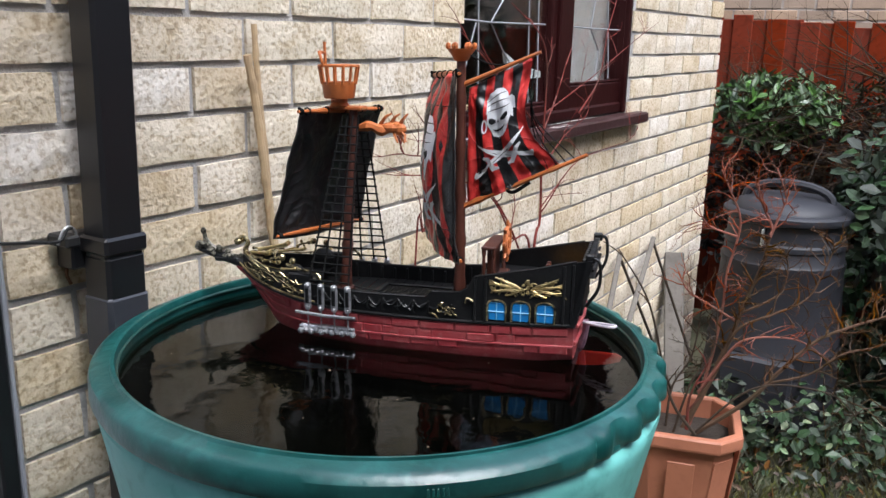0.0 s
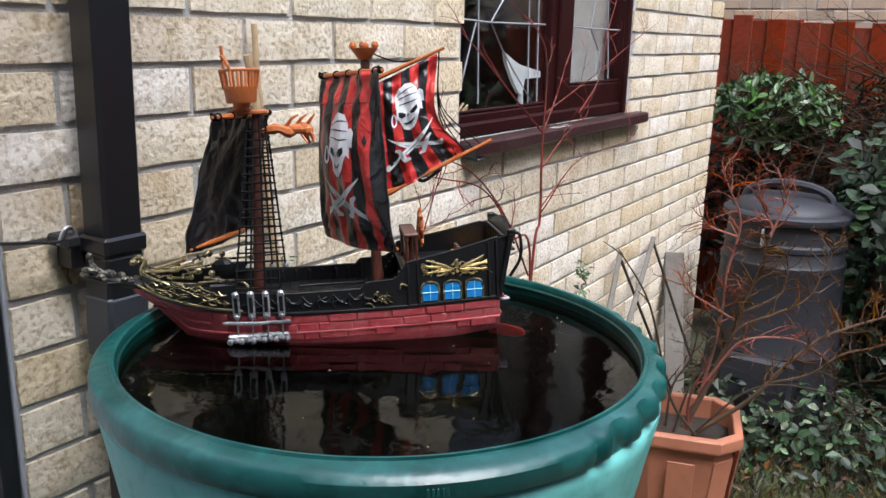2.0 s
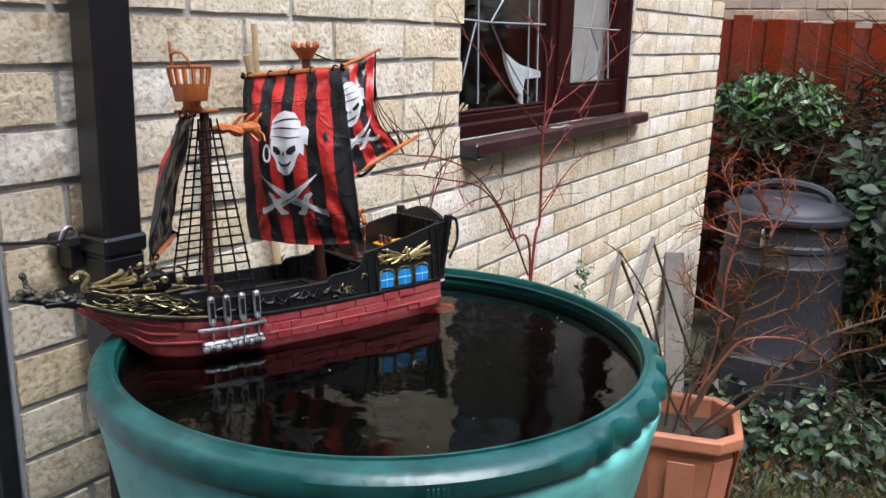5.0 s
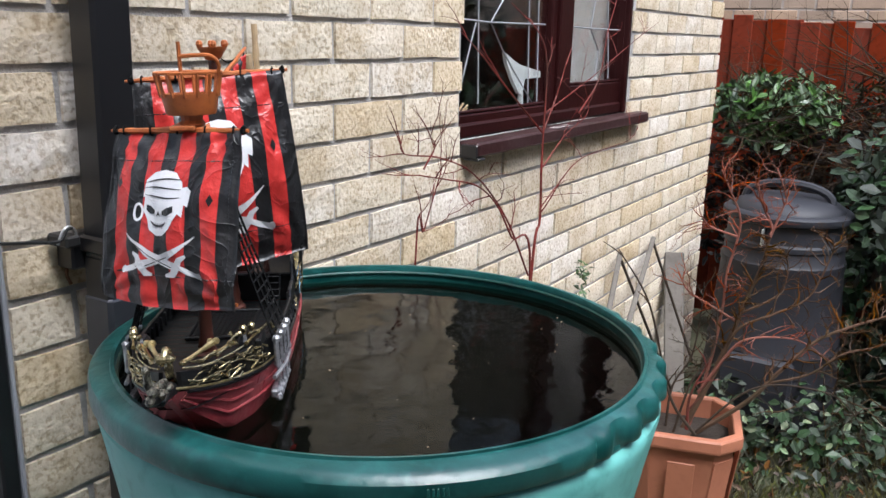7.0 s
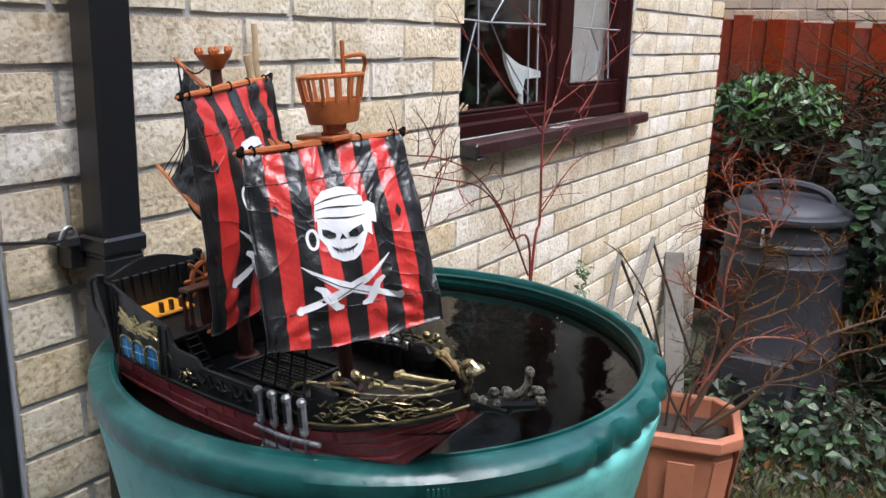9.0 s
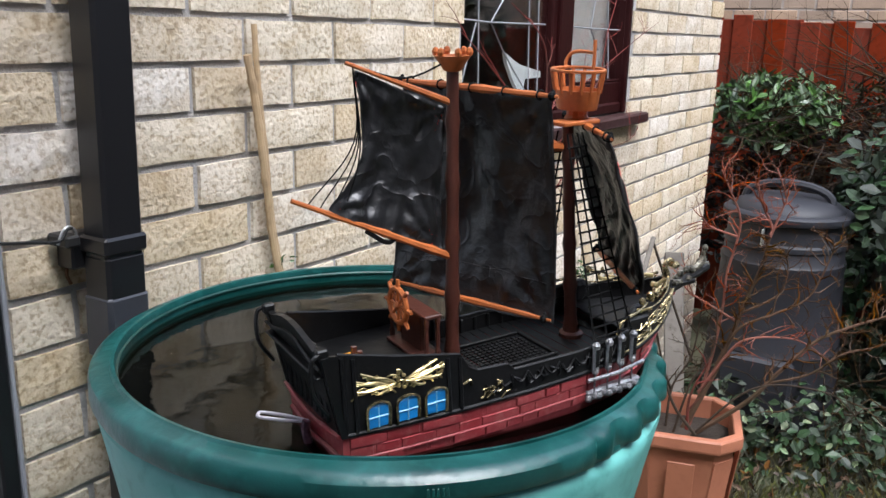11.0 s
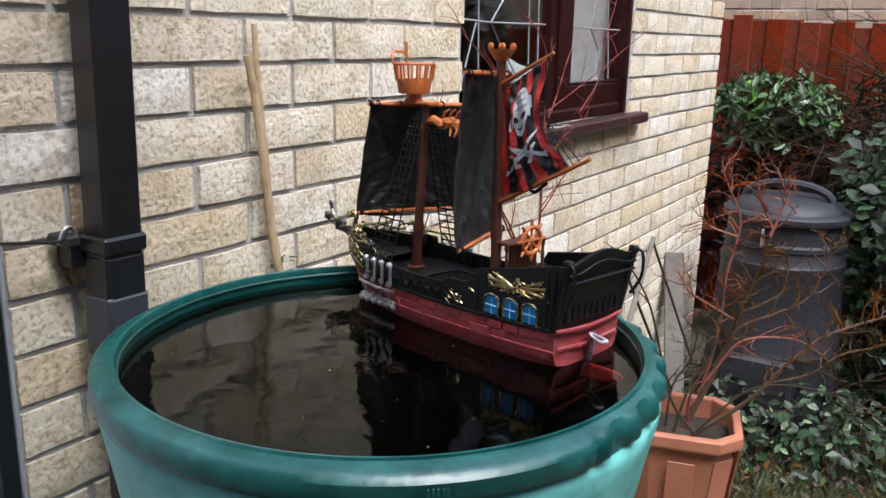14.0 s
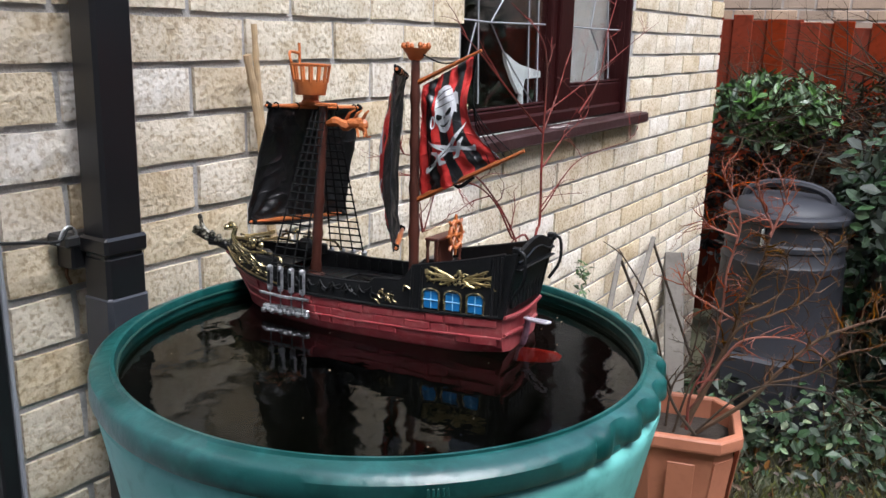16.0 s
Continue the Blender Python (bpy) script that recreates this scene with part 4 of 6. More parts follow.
# stations: x, half width at the red hull's top, at the water, height of the top, keel
HULL = ((-0.150, 0.0615, 0.0585, 0.0365, -0.012), (-0.10, 0.0660, 0.0640, 0.0350, -0.022), (-0.03, 0.0700, 0.0690, 0.0338, -0.027), (0.04, 0.0722, 0.0710, 0.0338, -0.028),
        (0.10, 0.0725, 0.0700, 0.0350, -0.028), (0.15, 0.0695, 0.0620, 0.0375, -0.027), (0.19, 0.0620, 0.0520, 0.0415, -0.022), (0.22, 0.0520, 0.0370, 0.0458, -0.011),
        (0.245, 0.0395, 0.0225, 0.0500, 0.014), (0.265, 0.0265, 0.0125, 0.0545, 0.031), (0.282, 0.0130, 0.0055, 0.0595, 0.048), (0.293, 0.0045, 0.0020, 0.0637, 0.057))


def interp(x, col):
    for a, b in zip(HULL, HULL[1:]):
        if x <= b[0]:
            t = max(0.0, (x - a[0]) / (b[0] - a[0]))
            return a[col] + (b[col] - a[col]) * t
    return HULL[-1][col]


def side(x, t):
    """The hull's half width and height at x; t from 0 at the water to 1 at the red hull's top."""
    top, wl, zt, keel = (interp(x, c) for c in (1, 2, 3, 4))
    zb = max(0.0, keel)
    k = 0.6 + 0.6 * min(1.0, max(0.0, (x - 0.15) / 0.06))
    return wl + (top - wl) * (t ** k), zb + (zt - zb) * t


g = Geo()
xs = [-0.150 + 0.443 * i / 44 for i in range(45)]
rows = []
for x in xs:
    top, wl, zt, keel = (interp(x, c) for c in (1, 2, 3, 4))
    half = [(0.0, keel), (wl * 0.55, keel * 0.95 + 0.001 if keel < 0 else keel), (wl * 0.92, keel * 0.5 if keel < 0 else keel)] + [side(x, t) for t in (0.0, 0.25, 0.5, 0.75, 1.0)]
    rows.append(half)
vs = []
for x, half in zip(xs, rows):
    vs += [(x, -y, z) for y, z in half[::-1]] + [(x, y, z) for y, z in half[1:]]
m = 15
g.add(vs, [(i * m + k, i * m + k + 1, (i + 1) * m + k + 1, (i + 1) * m + k) for i in range(44) for k in range(m - 1)] + [tuple(range(m))])
hull = part("hull", g, MAROON, ship, "maroon plastic hull with moulded planks", smooth=True)
# moulded planks
rng = random.Random(5)
g = Geo()
for sg in (-1, 1):
    for t0, t1 in ((0.03, 0.32), (0.33, 0.63), (0.64, 0.94)):
        x = -0.145
        while x < 0.205:
            L = rng.choice((0.018, 0.024, 0.034, 0.042))
            h = rng.choice((0.0003, 0.0009, 0.0014, 0.0021))
            pts = []
            for xx, t in ((x, t0), (x + L - 0.0004, t0), (x + L - 0.0004, t1), (x, t1)):
                y, z = side(xx, t)
                pts.append((xx, y, z))
            o = [(p[0] + s * 0.0016, p[1] + h, p[2] + u * 0.0012) for p, s, u in zip(pts, (1, -1, -1, 1), (1, 1, -1, -1))]
            q = [(a, b * sg, c) for a, b, c in [(p[0], p[1] - 0.0015, p[2]) for p in pts] + o]
            g.add(q, [(4, 5, 6, 7), (0, 1, 5, 4), (1, 2, 6, 5), (2, 3, 7, 6), (3, 0, 4, 7)])
            x += L
tagged(part("plank_relief", g, MAROON, hull), kind="stuff")
for sg in (-1, 1):
    for t, r, mt, nm in ((1.0, 0.0022, BLACKP, "rubbing_strake"), (0.30, 0.0016, MAROON, "wale")):
        pts = [(x, sg * (side(x, t)[0] + 0.0006), side(x, t)[1]) for x in xs[:-1]]
        part(nm, Geo().tube(pts, r, 6), mt, hull)
    for t in (0.56, 0.80):
        part("bow_wale", Geo().tube([(x, sg * (side(x, t)[0] + 0.0002), side(x, t)[1]) for x in xs[:-1] if x > 0.195], 0.0015, 6), MAROON, hull)
    pts = [(x, sg * (side(x, 1)[0] + 0.001), side(x, 1)[1] + 0.0028) for x in xs if x > 0.16]
    part("gold_line", Geo().tube(pts, 0.0012, 5), GOLD, hull, "thin gold line along the bow")
part("stem_post", Geo().tube([(0.203, 0, -0.019), (0.223, 0, -0.006), (0.247, 0, 0.017), (0.267, 0, 0.035), (0.284, 0, 0.050), (0.296, 0, 0.0625)], [0.003, 0.0032, 0.0036, 0.0038, 0.0042, 0.006], 8), MAROON, hull)

GUN = ((-0.150, 0.1100), (-0.10, 0.0985), (-0.050, 0.0890), (-0.036, 0.0865), (-0.027, 0.0720), (-0.018, 0.0670), (0.015, 0.0655), (0.022, 0.0585), (0.10, 0.0580), (0.165, 0.0615), (0.20, 0.0690), (0.24, 0.0720), (0.27, 0.0740), (0.286, 0.0790))


def gun(x):
    for a, b in zip(GUN, GUN[1:]):
        if x <= b[0]:
            return a[1] + (b[1] - a[1]) * max(0.0, (x - a[0]) / (b[0] - a[0]))
    return GUN[-1][1]


bxs = sorted(set([-0.150 + 0.436 * i / 60 for i in range(61)] + [p[0] for p in GUN]))
for sg in (-1, 1):
    vs = []
    for x in bxs:
        w, z0, z1 = interp(x, 1), interp(x, 3), gun(x)
        tum = -0.05 * (z1 - z0)
        th = min(0.0035, w * 0.5)
        vs += [(x, sg * (w + 0.0004), z0), (x, sg * (w + tum), z1), (x, sg * (w + tum - th), z1), (x, sg * (w - th), z0 - 0.002)]
    n = len(bxs)
    fs = [(i * 4 + a, i * 4 + b, (i + 1) * 4 + b, (i + 1) * 4 + a) for i in range(n - 1) for a, b in ((0, 1), (1, 2), (2, 3))] + [(0, 1, 2, 3), tuple((n - 1) * 4 + k for k in (3, 2, 1, 0))]
    part("bulwark", Geo().add(vs, fs), BLACKP, ship, "black moulded bulwark")
    part("gunwale", Geo().tube([(x, sg * (interp(x, 1) - 0.0017 - 0.05 * (gun(x) - interp(x, 3))), gun(x)) for x in bxs if x < 0.17], 0.0021, 6), BLACKP, ship)
    # raised mouldings on the black sides
    g = Geo()
    for x in (-0.147, -0.137, -0.048, -0.036):
        g.tube([(x, sg * (interp(x, 1) + 0.0012), interp(x, 3) + 0.002), (x, sg * (interp(x, 1) - 0.003), gun(x) - 0.002)], 0.0022, 5)
    for k in range(7):
        x = 0.018 + k * 0.0185
        y = interp(x, 1) + 0.0007
        g.tube(curve_pts([(x, sg * y, 0.0555), (x + 0.006, sg * (y + 0.0014), 0.0485 - 0.002 * (k % 2)), (x + 0.012, sg * (y + 0.0014), 0.0480), (x + 0.0185, sg * y, 0.0555)], 4), 0.0011, 5)
        g.tube([(x, sg * y, 0.0555), (x + 0.001, sg * (y + 0.0012), 0.0440), (x - 0.001, sg * y, 0.0400)], 0.0012, 5)
    for k in range(12):
        x = -0.01 + k * 0.0145
        y = interp(x, 1) + 0.0006
        g.tube(curve_pts([(x, sg * y, 0.053), (x + 0.005, sg * (y + 0.001), 0.043 + 0.004 * (k % 3)), (x + 0.013, sg * y, 0.046 + 0.003 * (k % 2))], 3), 0.0013, 4)
    tagged(part("side_moulding", g, BLACKP, ship), kind="stuff")
    # windows of the stern cabin
    for k in range(3):
        x = -0.0622 - 0.0277 * k
        y = interp(x, 1) + 0.0004
        wn_ = part("cabin_window", Geo().box((x - 0.0098, min(sg * (y - 0.002), sg * (y + 0.0014)), 0.0385), (x + 0.0098, max(sg * (y - 0.002), sg * (y + 0.0014)), 0.0590), 0.0008), BLUE, ship, "bright blue painted cabin window")
        gf = Geo()
        ya = sg * (y + 0.0016)
        gf.tube(curve_pts([(x - 0.0105, ya, 0.0375), (x - 0.0108, ya, 0.056), (x - 0.007, ya, 0.0612), (x, ya, 0.0628), (x + 0.007, ya, 0.0612), (x + 0.0108, ya, 0.056), (x + 0.0105, ya, 0.0375)], 3), 0.0015, 5)
        part("window_frame", gf, DULLGOLD, wn_)
        part("mullion", Geo().tube([(x, ya, 0.0385), (x, ya, 0.0598)], 0.0007, 4).tube([(x - 0.0095, ya, 0.049), (x + 0.0095, ya, 0.049)], 0.0008, 4), PALEBLUE, wn_)
    # gold carving above the windows and along the waist
    rng = random.Random(9)
    g = Geo()
    for wing in (-1, 1):
        for k in range(11):
            a = 1.05 - 0.175 * k
            L = (0.026, 0.032, 0.037, 0.040, 0.041, 0.040, 0.037, 0.033, 0.028, 0.022, 0.016)[k]
            cvd = []
            for t in (0.12, 0.4, 0.72, 1.0):
                x = -0.095 + wing * (0.003 + L * t * (0.55 + 0.45 * math.cos(a)))
                z = 0.0755 + 0.46 * L * t * math.sin(a) + 0.0035 * math.sin(3.0 * t + k) * (1 if k % 2 else -1) * t
                z = min(max(z, 0.0655), 0.0900 - 0.05 * (x + 0.095))
                cvd.append((x, sg * (interp(x, 1) + 0.0006 + 0.0010 * math.sin(math.pi * t) - 0.05 * (z - 0.035)), z))
            g.tube(curve_pts(cvd, 3), [0.0006 + 0.0008 * math.sin(math.pi * (0.1 + 0.085 * q)) for q in range(10)], 5)
    for k in range(30):
        x = -0.054 - rng.random() * 0.082
        z = rng.uniform(0.0668, 0.0860)
        y = sg * (interp(x, 1) + 0.0004 - 0.05 * (z - 0.035))
        a, L = rng.uniform(-0.9, 0.9), rng.uniform(0.005, 0.011)
        g.tube(curve_pts([(x - L * math.cos(a) / 2, y, z - L * math.sin(a) / 2), (x, y + sg * 0.0011, z + 0.0025), (x + L * math.cos(a) / 2, y, z + L * math.sin(a) / 2)], 3), rng.uniform(0.0006, 0.0011), 5)
    for k in range(9):
        x = -0.095 + 0.0035 * math.cos(k * 2.1)
        z = 0.070 + 0.0018 * k
        g.ball((x, sg * (interp(x, 1) + 0.0006 - 0.05 * (z - 0.035)), z), (0.0022, 0.0014, 0.0017), 6)
    tagged(part("gold_carving", g, GOLD, ship, "gold painted scrollwork"), kind="stuff")
    g = Geo()
    for k in range(13):
        x = -0.026 + rng.random() * 0.046
        z = 0.047 + rng.uniform(-0.007, 0.010)
        y = sg * (interp(x, 1) + 0.0008)
        a = rng.uniform(0, 3.1)
        L = rng.uniform(0.006, 0.013)
        g.tube(curve_pts([(x, y, z), (x + L * 0.5 * math.cos(a), y + sg * 0.001, z + L * 0.5 * math.sin(a)), (x + L * math.cos(a + 0.5), y, z + L * 0.6 * math.sin(a + 0.9))], 3), rng.uniform(0.0007, 0.0013), 5)
    tagged(part("waist_carving", g, DULLGOLD, ship, "gold carving with glints in its colour"), kind="stuff")
    # bow carving: bones and scrolls
    g = Geo()
    for k in range(46):
        x = 0.170 + rng.random() * 0.10
        w = interp(x, 1)
        z = interp(x, 3) + 0.006 + rng.random() * max(0.006, gun(x) - interp(x, 3) - 0.006)
        y = sg * (w + 0.0008)
        L = rng.uniform(0.008, 0.022)
        x2 = min(x + L, 0.284)
        g.tube(curve_pts([(x, y, z), ((x + x2) / 2, sg * (interp((x + x2) / 2, 1) + 0.003), z + rng.uniform(-0.002, 0.006)), (x2, sg * (interp(x2, 1) + 0.0006), min(z + rng.uniform(-0.004, 0.006), gun(x2) + 0.003))], 3), rng.uniform(0.0005, 0.0011), 5)
    tagged(part("bow_carving", g, DULLGOLD, ship, "gold bones and scrolls on the bow"), kind="stuff")
    g = Geo()
    g.tube(curve_pts([(0.150, sg * 0.069, 0.064), (0.160, sg * 0.066, 0.0765), (0.185, sg * 0.061, 0.079), (0.205, sg * 0.053, 0.082)], 5), 0.0016, 6)
    g.ball((0.212, sg * 0.050, 0.089), (0.0046, 0.0040, 0.0046), 10)
    g.ball((0.2175, sg * 0.0475, 0.0868), (0.0032, 0.003, 0.0028), 8)
    g.ball((0.196, sg * 0.055, 0.0865), (0.0042, 0.0036, 0.0042), 9)
    for p, q in (((0.218, 0.046, 0.087), (0.231, 0.040, 0.0835)), ((0.232, 0.0405, 0.080), (0.246, 0.032, 0.0775)), ((0.248, 0.031, 0.081), (0.262, 0.022, 0.0785)), ((0.264, 0.021, 0.079), (0.280, 0.009, 0.084)), ((0.222, 0.044, 0.0795), (0.226, 0.041, 0.090))):
        p, q = Vector((p[0], sg * p[1], p[2])), Vector((q[0], sg * q[1], q[2]))
        g.tube([p, p.lerp(q, 0.5) + Vector((0, 0, 0.001)), q], [0.0016, 0.0011, 0.0016], 6)
        g.ball(p, 0.0022, 7).ball(q, 0.0022, 7)
    g.tube(curve_pts([(0.212, sg * 0.0505, 0.0735), (0.238, sg * 0.0395, 0.0735), (0.264, sg * 0.0235, 0.0752), (0.281, sg * 0.010, 0.0800)], 5), 0.0010, 5)
    for p, q, r in (((0.274, 0.009, 0.082), (0.240, 0.028, 0.0875), 0.0024), ((0.252, 0.024, 0.0775), (0.222, 0.040, 0.0790), 0.0018), ((0.212, 0.052, 0.0750), (0.190, 0.058, 0.0780), 0.0016)):
        p, q = Vector((p[0], sg * p[1], p[2])), Vector((q[0], sg * q[1], q[2]))
        bone = part("large_bone", Geo().tube([p, p.lerp(q, 0.25), p.lerp(q, 0.6), q], [r * 1.25, r * 0.85, r * 0.85, r * 1.3], 7).ball(q + Vector((0, sg * r, r * 0.5)), r * 1.5, 7).ball(q - Vector((0, sg * r, -r * 0.3)), r * 1.5, 7), GOLD, ship, "gold painted bone at the bow", smooth=True)
    part("bow_rail", g, DULLGOLD, ship, "gold bow rail with skull-like knobs and coloured-in glints")
    # chain plates and shrouds
    cp = part("chain_plate", Geo().box((0.1095, min(sg * 0.0655, sg * 0.0745), 0.0050), (0.1815, max(sg * 0.0655, sg * 0.0745), 0.0135), 0.002), SILVERP, ship, "silver painted chain plate")
    g = Geo()
    for k in range(11):
        g.ball((0.112 + k * 0.0067, sg * 0.0735, 0.0055 + 0.002 * (k % 2)), 0.0042, 7)
    part("plate_edge", g, SILVERP, cp)
    part("plate_bar", Geo().tube([(0.107, sg * 0.0768, 0.0275), (0.145, sg * 0.0775, 0.0275), (0.186, sg * 0.0715, 0.0285)], 0.0022, 6), SILVERP, cp)
    for k in range(4):
        x = 0.1165 + k * 0.0175
        y = sg * (0.0765 - 0.0035 * (k / 3) ** 1.5)
        de = part("dead_eye", Geo().box((x - 0.0042, y - 0.0028, 0.034), (x + 0.0042, y + 0.0028, 0.0625), 0.002).ball((x, y, 0.0625), 0.0045, 8).ball((x, y, 0.036), 0.004, 8), SILVERP, cp)
        part("slot", Geo().box((x - 0.0023, y - 0.0032, 0.041), (x + 0.0023, y + 0.0032, 0.060), 0.0005), BLACKP, de)
        part("rod", Geo().tube([(x, y, 0.012), (x, y, 0.035)], 0.0011, 5), SILVERP, de)
    tops = [Vector((0.124 + 0.007 * k, sg * (0.012 - 0.001 * k), 0.262)) for k in range(4)]
    feet = [Vector((0.1165 + 0.0175 * k, sg * (0.0745 - 0.0035 * (k / 3) ** 1.5), 0.062)) for k in range(4)]
    g = Geo()
    for a, b in zip(feet, tops):
        g.tube([a, b], 0.0012, 4)
    for k in range(19):
        t = (k + 0.7) / 20
        g.tube([a.lerp(b, t) + Vector((0.002 * (-1 if i == 0 else 1 if i == 3 else 0), 0, 0)) for i, (a, b) in enumerate(zip(feet, tops))], 0.0011, 4)
    part("shroud", g, CORD, ship, "black net ladder shroud")

# decks
g = Geo()
for i in range(24):
    x0, x1 = -0.03 + 0.0128 * i, -0.03 + 0.0128 * (i + 1) - 0.0008
    w0, w1 = interp(x0, 1) - 0.003, interp(x1, 1) - 0.003
    g.add([(x0, -w0, 0.040), (x1, -w1, 0.040), (x1, w1, 0.040), (x0, w0, 0.040)], [(0, 1, 2, 3)])
tagged(part("main_deck", g, BLACKP, ship), kind="stuff")
g = Geo()
for i in range(14):
    for j in range(10):
        g.box((0.015 + i * 0.006, -0.028 + j * 0.0058, 0.0402), (0.019 + i * 0.006, -0.0245 + j * 0.0058, 0.0416))
tagged(part("grating", g, BLACKP, ship), kind="stuff")
g = Geo()
for lo, hi in (((0.009, -0.034, 0.0402), (0.0135, 0.034, 0.0440)), ((0.0995, -0.034, 0.0402), (0.104, 0.034, 0.0440)), ((0.0137, -0.034, 0.0402), (0.0993, -0.0305, 0.0440)), ((0.0137, 0.0305, 0.0402), (0.0993, 0.034, 0.0440))):
    g.box(lo, hi, 0.0008)
part("hatch_coaming", g, BLACKP, ship)
for sg in (-1, 1):
    for k in range(11):
        x = -0.020 + 0.0175 * k
        w = interp(x, 1) - 0.0040
        part("bulwark_rib", Geo().box((x - 0.0016, min(sg * w, sg * (w - 0.0030)), 0.0405), (x + 0.0016, max(sg * w, sg * (w - 0.0030)), gun(x) - 0.002), 0.0005), BLACKP, ship)
g = Geo().add([(-0.150, -0.058, 0.072), (-0.034, -0.066, 0.072), (-0.034, 0.066, 0.072), (-0.150, 0.058, 0.072)], [(0, 1, 2, 3)])
g.add([(-0.034, -0.067, 0.040), (-0.034, 0.067, 0.040), (-0.034, 0.067, 0.072), (-0.034, -0.067, 0.072)], [(0, 1, 2, 3)])
part("quarter_deck", g, BLACKP, ship)
part("deck_edge", Geo().box((-0.037, -0.064, 0.070), (-0.031, 0.064, 0.0745), 0.001), BLACKP, ship)
g = Geo().add([(0.185, -0.058, 0.053), (0.255, -0.030, 0.053), (0.278, -0.012, 0.058), (0.278, 0.012, 0.058), (0.255, 0.030, 0.053), (0.185, 0.058, 0.053)], [tuple(range(6))])
part("fore_deck", g, BLACKP, ship)
for sg in (-1, 1):
    g = Geo()
    for dx in (0, 0.001):
        for dy in (0.0, 0.014):
            g.tube([(-0.030, sg * (0.038 + dy), 0.074), (-0.004, sg * (0.038 + dy), 0.041)], 0.0013, 5)
    for k in range(5):
        t = (k + 0.5) / 5
        g.tube([(-0.030 + 0.026 * t, sg * 0.038, 0.074 - 0.033 * t), (-0.030 + 0.026 * t, sg * 0.052, 0.074 - 0.033 * t)], 0.0013, 5)
    part("ladder", g, BLACKP, ship)
    part("bow_lump", Geo().ball((0.196, sg * 0.048, 0.068), (0.016, 0.008, 0.014), 10).box((0.168, sg * 0.060 - 0.003, 0.058), (0.20, sg * 0.060 + 0.003, 0.074), 0.002), BLACKP, ship)

# transom
g = Geo()
prof = [(-0.062, 0.1145), (-0.056, 0.1155), (-0.045, 0.1150), (-0.030, 0.1205), (-0.015, 0.1250), (0.0, 0.1265), (0.015, 0.1250), (0.030, 0.1205), (0.045, 0.1150), (0.056, 0.1155), (0.062, 0.1145)]
vs = []
for y, z in prof:
    rk = (z - 0.036) * 0.2
    for dx in (0.0, 0.0055):
        vs += [(-0.152 + dx, y * 1.05, 0.036), (-0.152 - rk + dx, y * 1.085, z)]
k4 = len(prof)
fs = []
for i in range(k4 - 1):
    a, b = i * 4, (i + 1) * 4
    fs += [(a, a + 1, b + 1, b), (a + 2, b + 2, b + 3, a + 3), (a + 1, a + 3, b + 3, b + 1)]
fs += [(0, 2, 3, 1), (40, 41, 43, 42)]
tr = part("transom", Geo().add(vs, fs), BLACKP, ship, "tall black stern board with a curved top")
for sg in (-1, 1):
    y0, y1 = 0.0600, 0.0575
    o8 = [(-0.1495, y0, 0.037), (-0.1530, y0, 0.037), (-0.1680, y1, 0.113), (-0.1495, y1, 0.110)]
    part("quarter_panel", Geo().add([(x, sg * (y + 0.0012), z) for x, y, z in o8] + [(x, sg * (y - 0.0022), z) for x, y, z in o8], [(0, 1, 2, 3), (7, 6, 5, 4)] + [(i, (i + 1) % 4, 4 + (i + 1) % 4, 4 + i) for i in range(4)]), BLACKP, tr)
part("stern_rail", Geo().tube([(-0.1665 - 0.002, y * 1.02, z - 0.011 - (0.002 if abs(y) < 0.04 else 0)) for y, z in prof], 0.0016, 6), BLACKP, tr)
part("stern_ledge", Geo().box((-0.171, -0.061, 0.0935), (-0.160, 0.061, 0.0962), 0.001), BLACKP, tr)
for k in range(9):
    part("stern_panel", Geo().box((-0.1585, -0.050 + k * 0.0115, 0.046), (-0.1545, -0.0415 + k * 0.0115, 0.075), 0.001), BLACKP, tr)
    part("inner_slat", Geo().box((-0.1600, -0.052 + k * 0.0115, 0.080), (-0.1555, -0.0435 + k * 0.0115, 0.112), 0.001), BLACKP, tr)
part("stern_lip", Geo().tube([(-0.1535, -0.0625, 0.0372), (-0.156, -0.03, 0.0352), (-0.157, 0.0, 0.0345), (-0.156, 0.03, 0.0352), (-0.1535, 0.0625, 0.0372)], 0.0024, 6), MAROON, hull)
part("stern_step", Geo().tube([(-0.151, -0.056, 0.014), (-0.154, 0.0, 0.012), (-0.151, 0.056, 0.014)], 0.0025, 6), MAROON, hull)
for sg in (-1, 1):
    part("lantern_bracket", Geo().tube(curve_pts([(-0.168, sg * 0.0640, 0.118), (-0.176, sg * 0.0655, 0.112), (-0.176, sg * 0.0655, 0.085), (-0.163, sg * 0.0645, 0.062)], 4), 0.002, 6).box((-0.171, sg * 0.0615 - 0.004, 0.112), (-0.160, sg * 0.0615 + 0.004, 0.1215), 0.0015), BLACKP, tr)
# rudder
fin = [(-0.150, -0.020), (-0.176, -0.017), (-0.198, -0.018), (-0.2045, -0.026), (-0.202, -0.040), (-0.190, -0.050), (-0.168, -0.058), (-0.146, -0.062)]
g = Geo()
k8 = len(fin)
for y, sc in ((-0.0012, 1.0), (-0.0030, 0.86), (0.0030, 0.86), (0.0012, 1.0)):
    g.add([(-0.174 + (x + 0.174) * sc, y, -0.038 + (z + 0.038) * sc) for x, z in fin], [])
g.f = [tuple(range(k8, 2 * k8))[::-1], tuple(range(2 * k8, 3 * k8))]
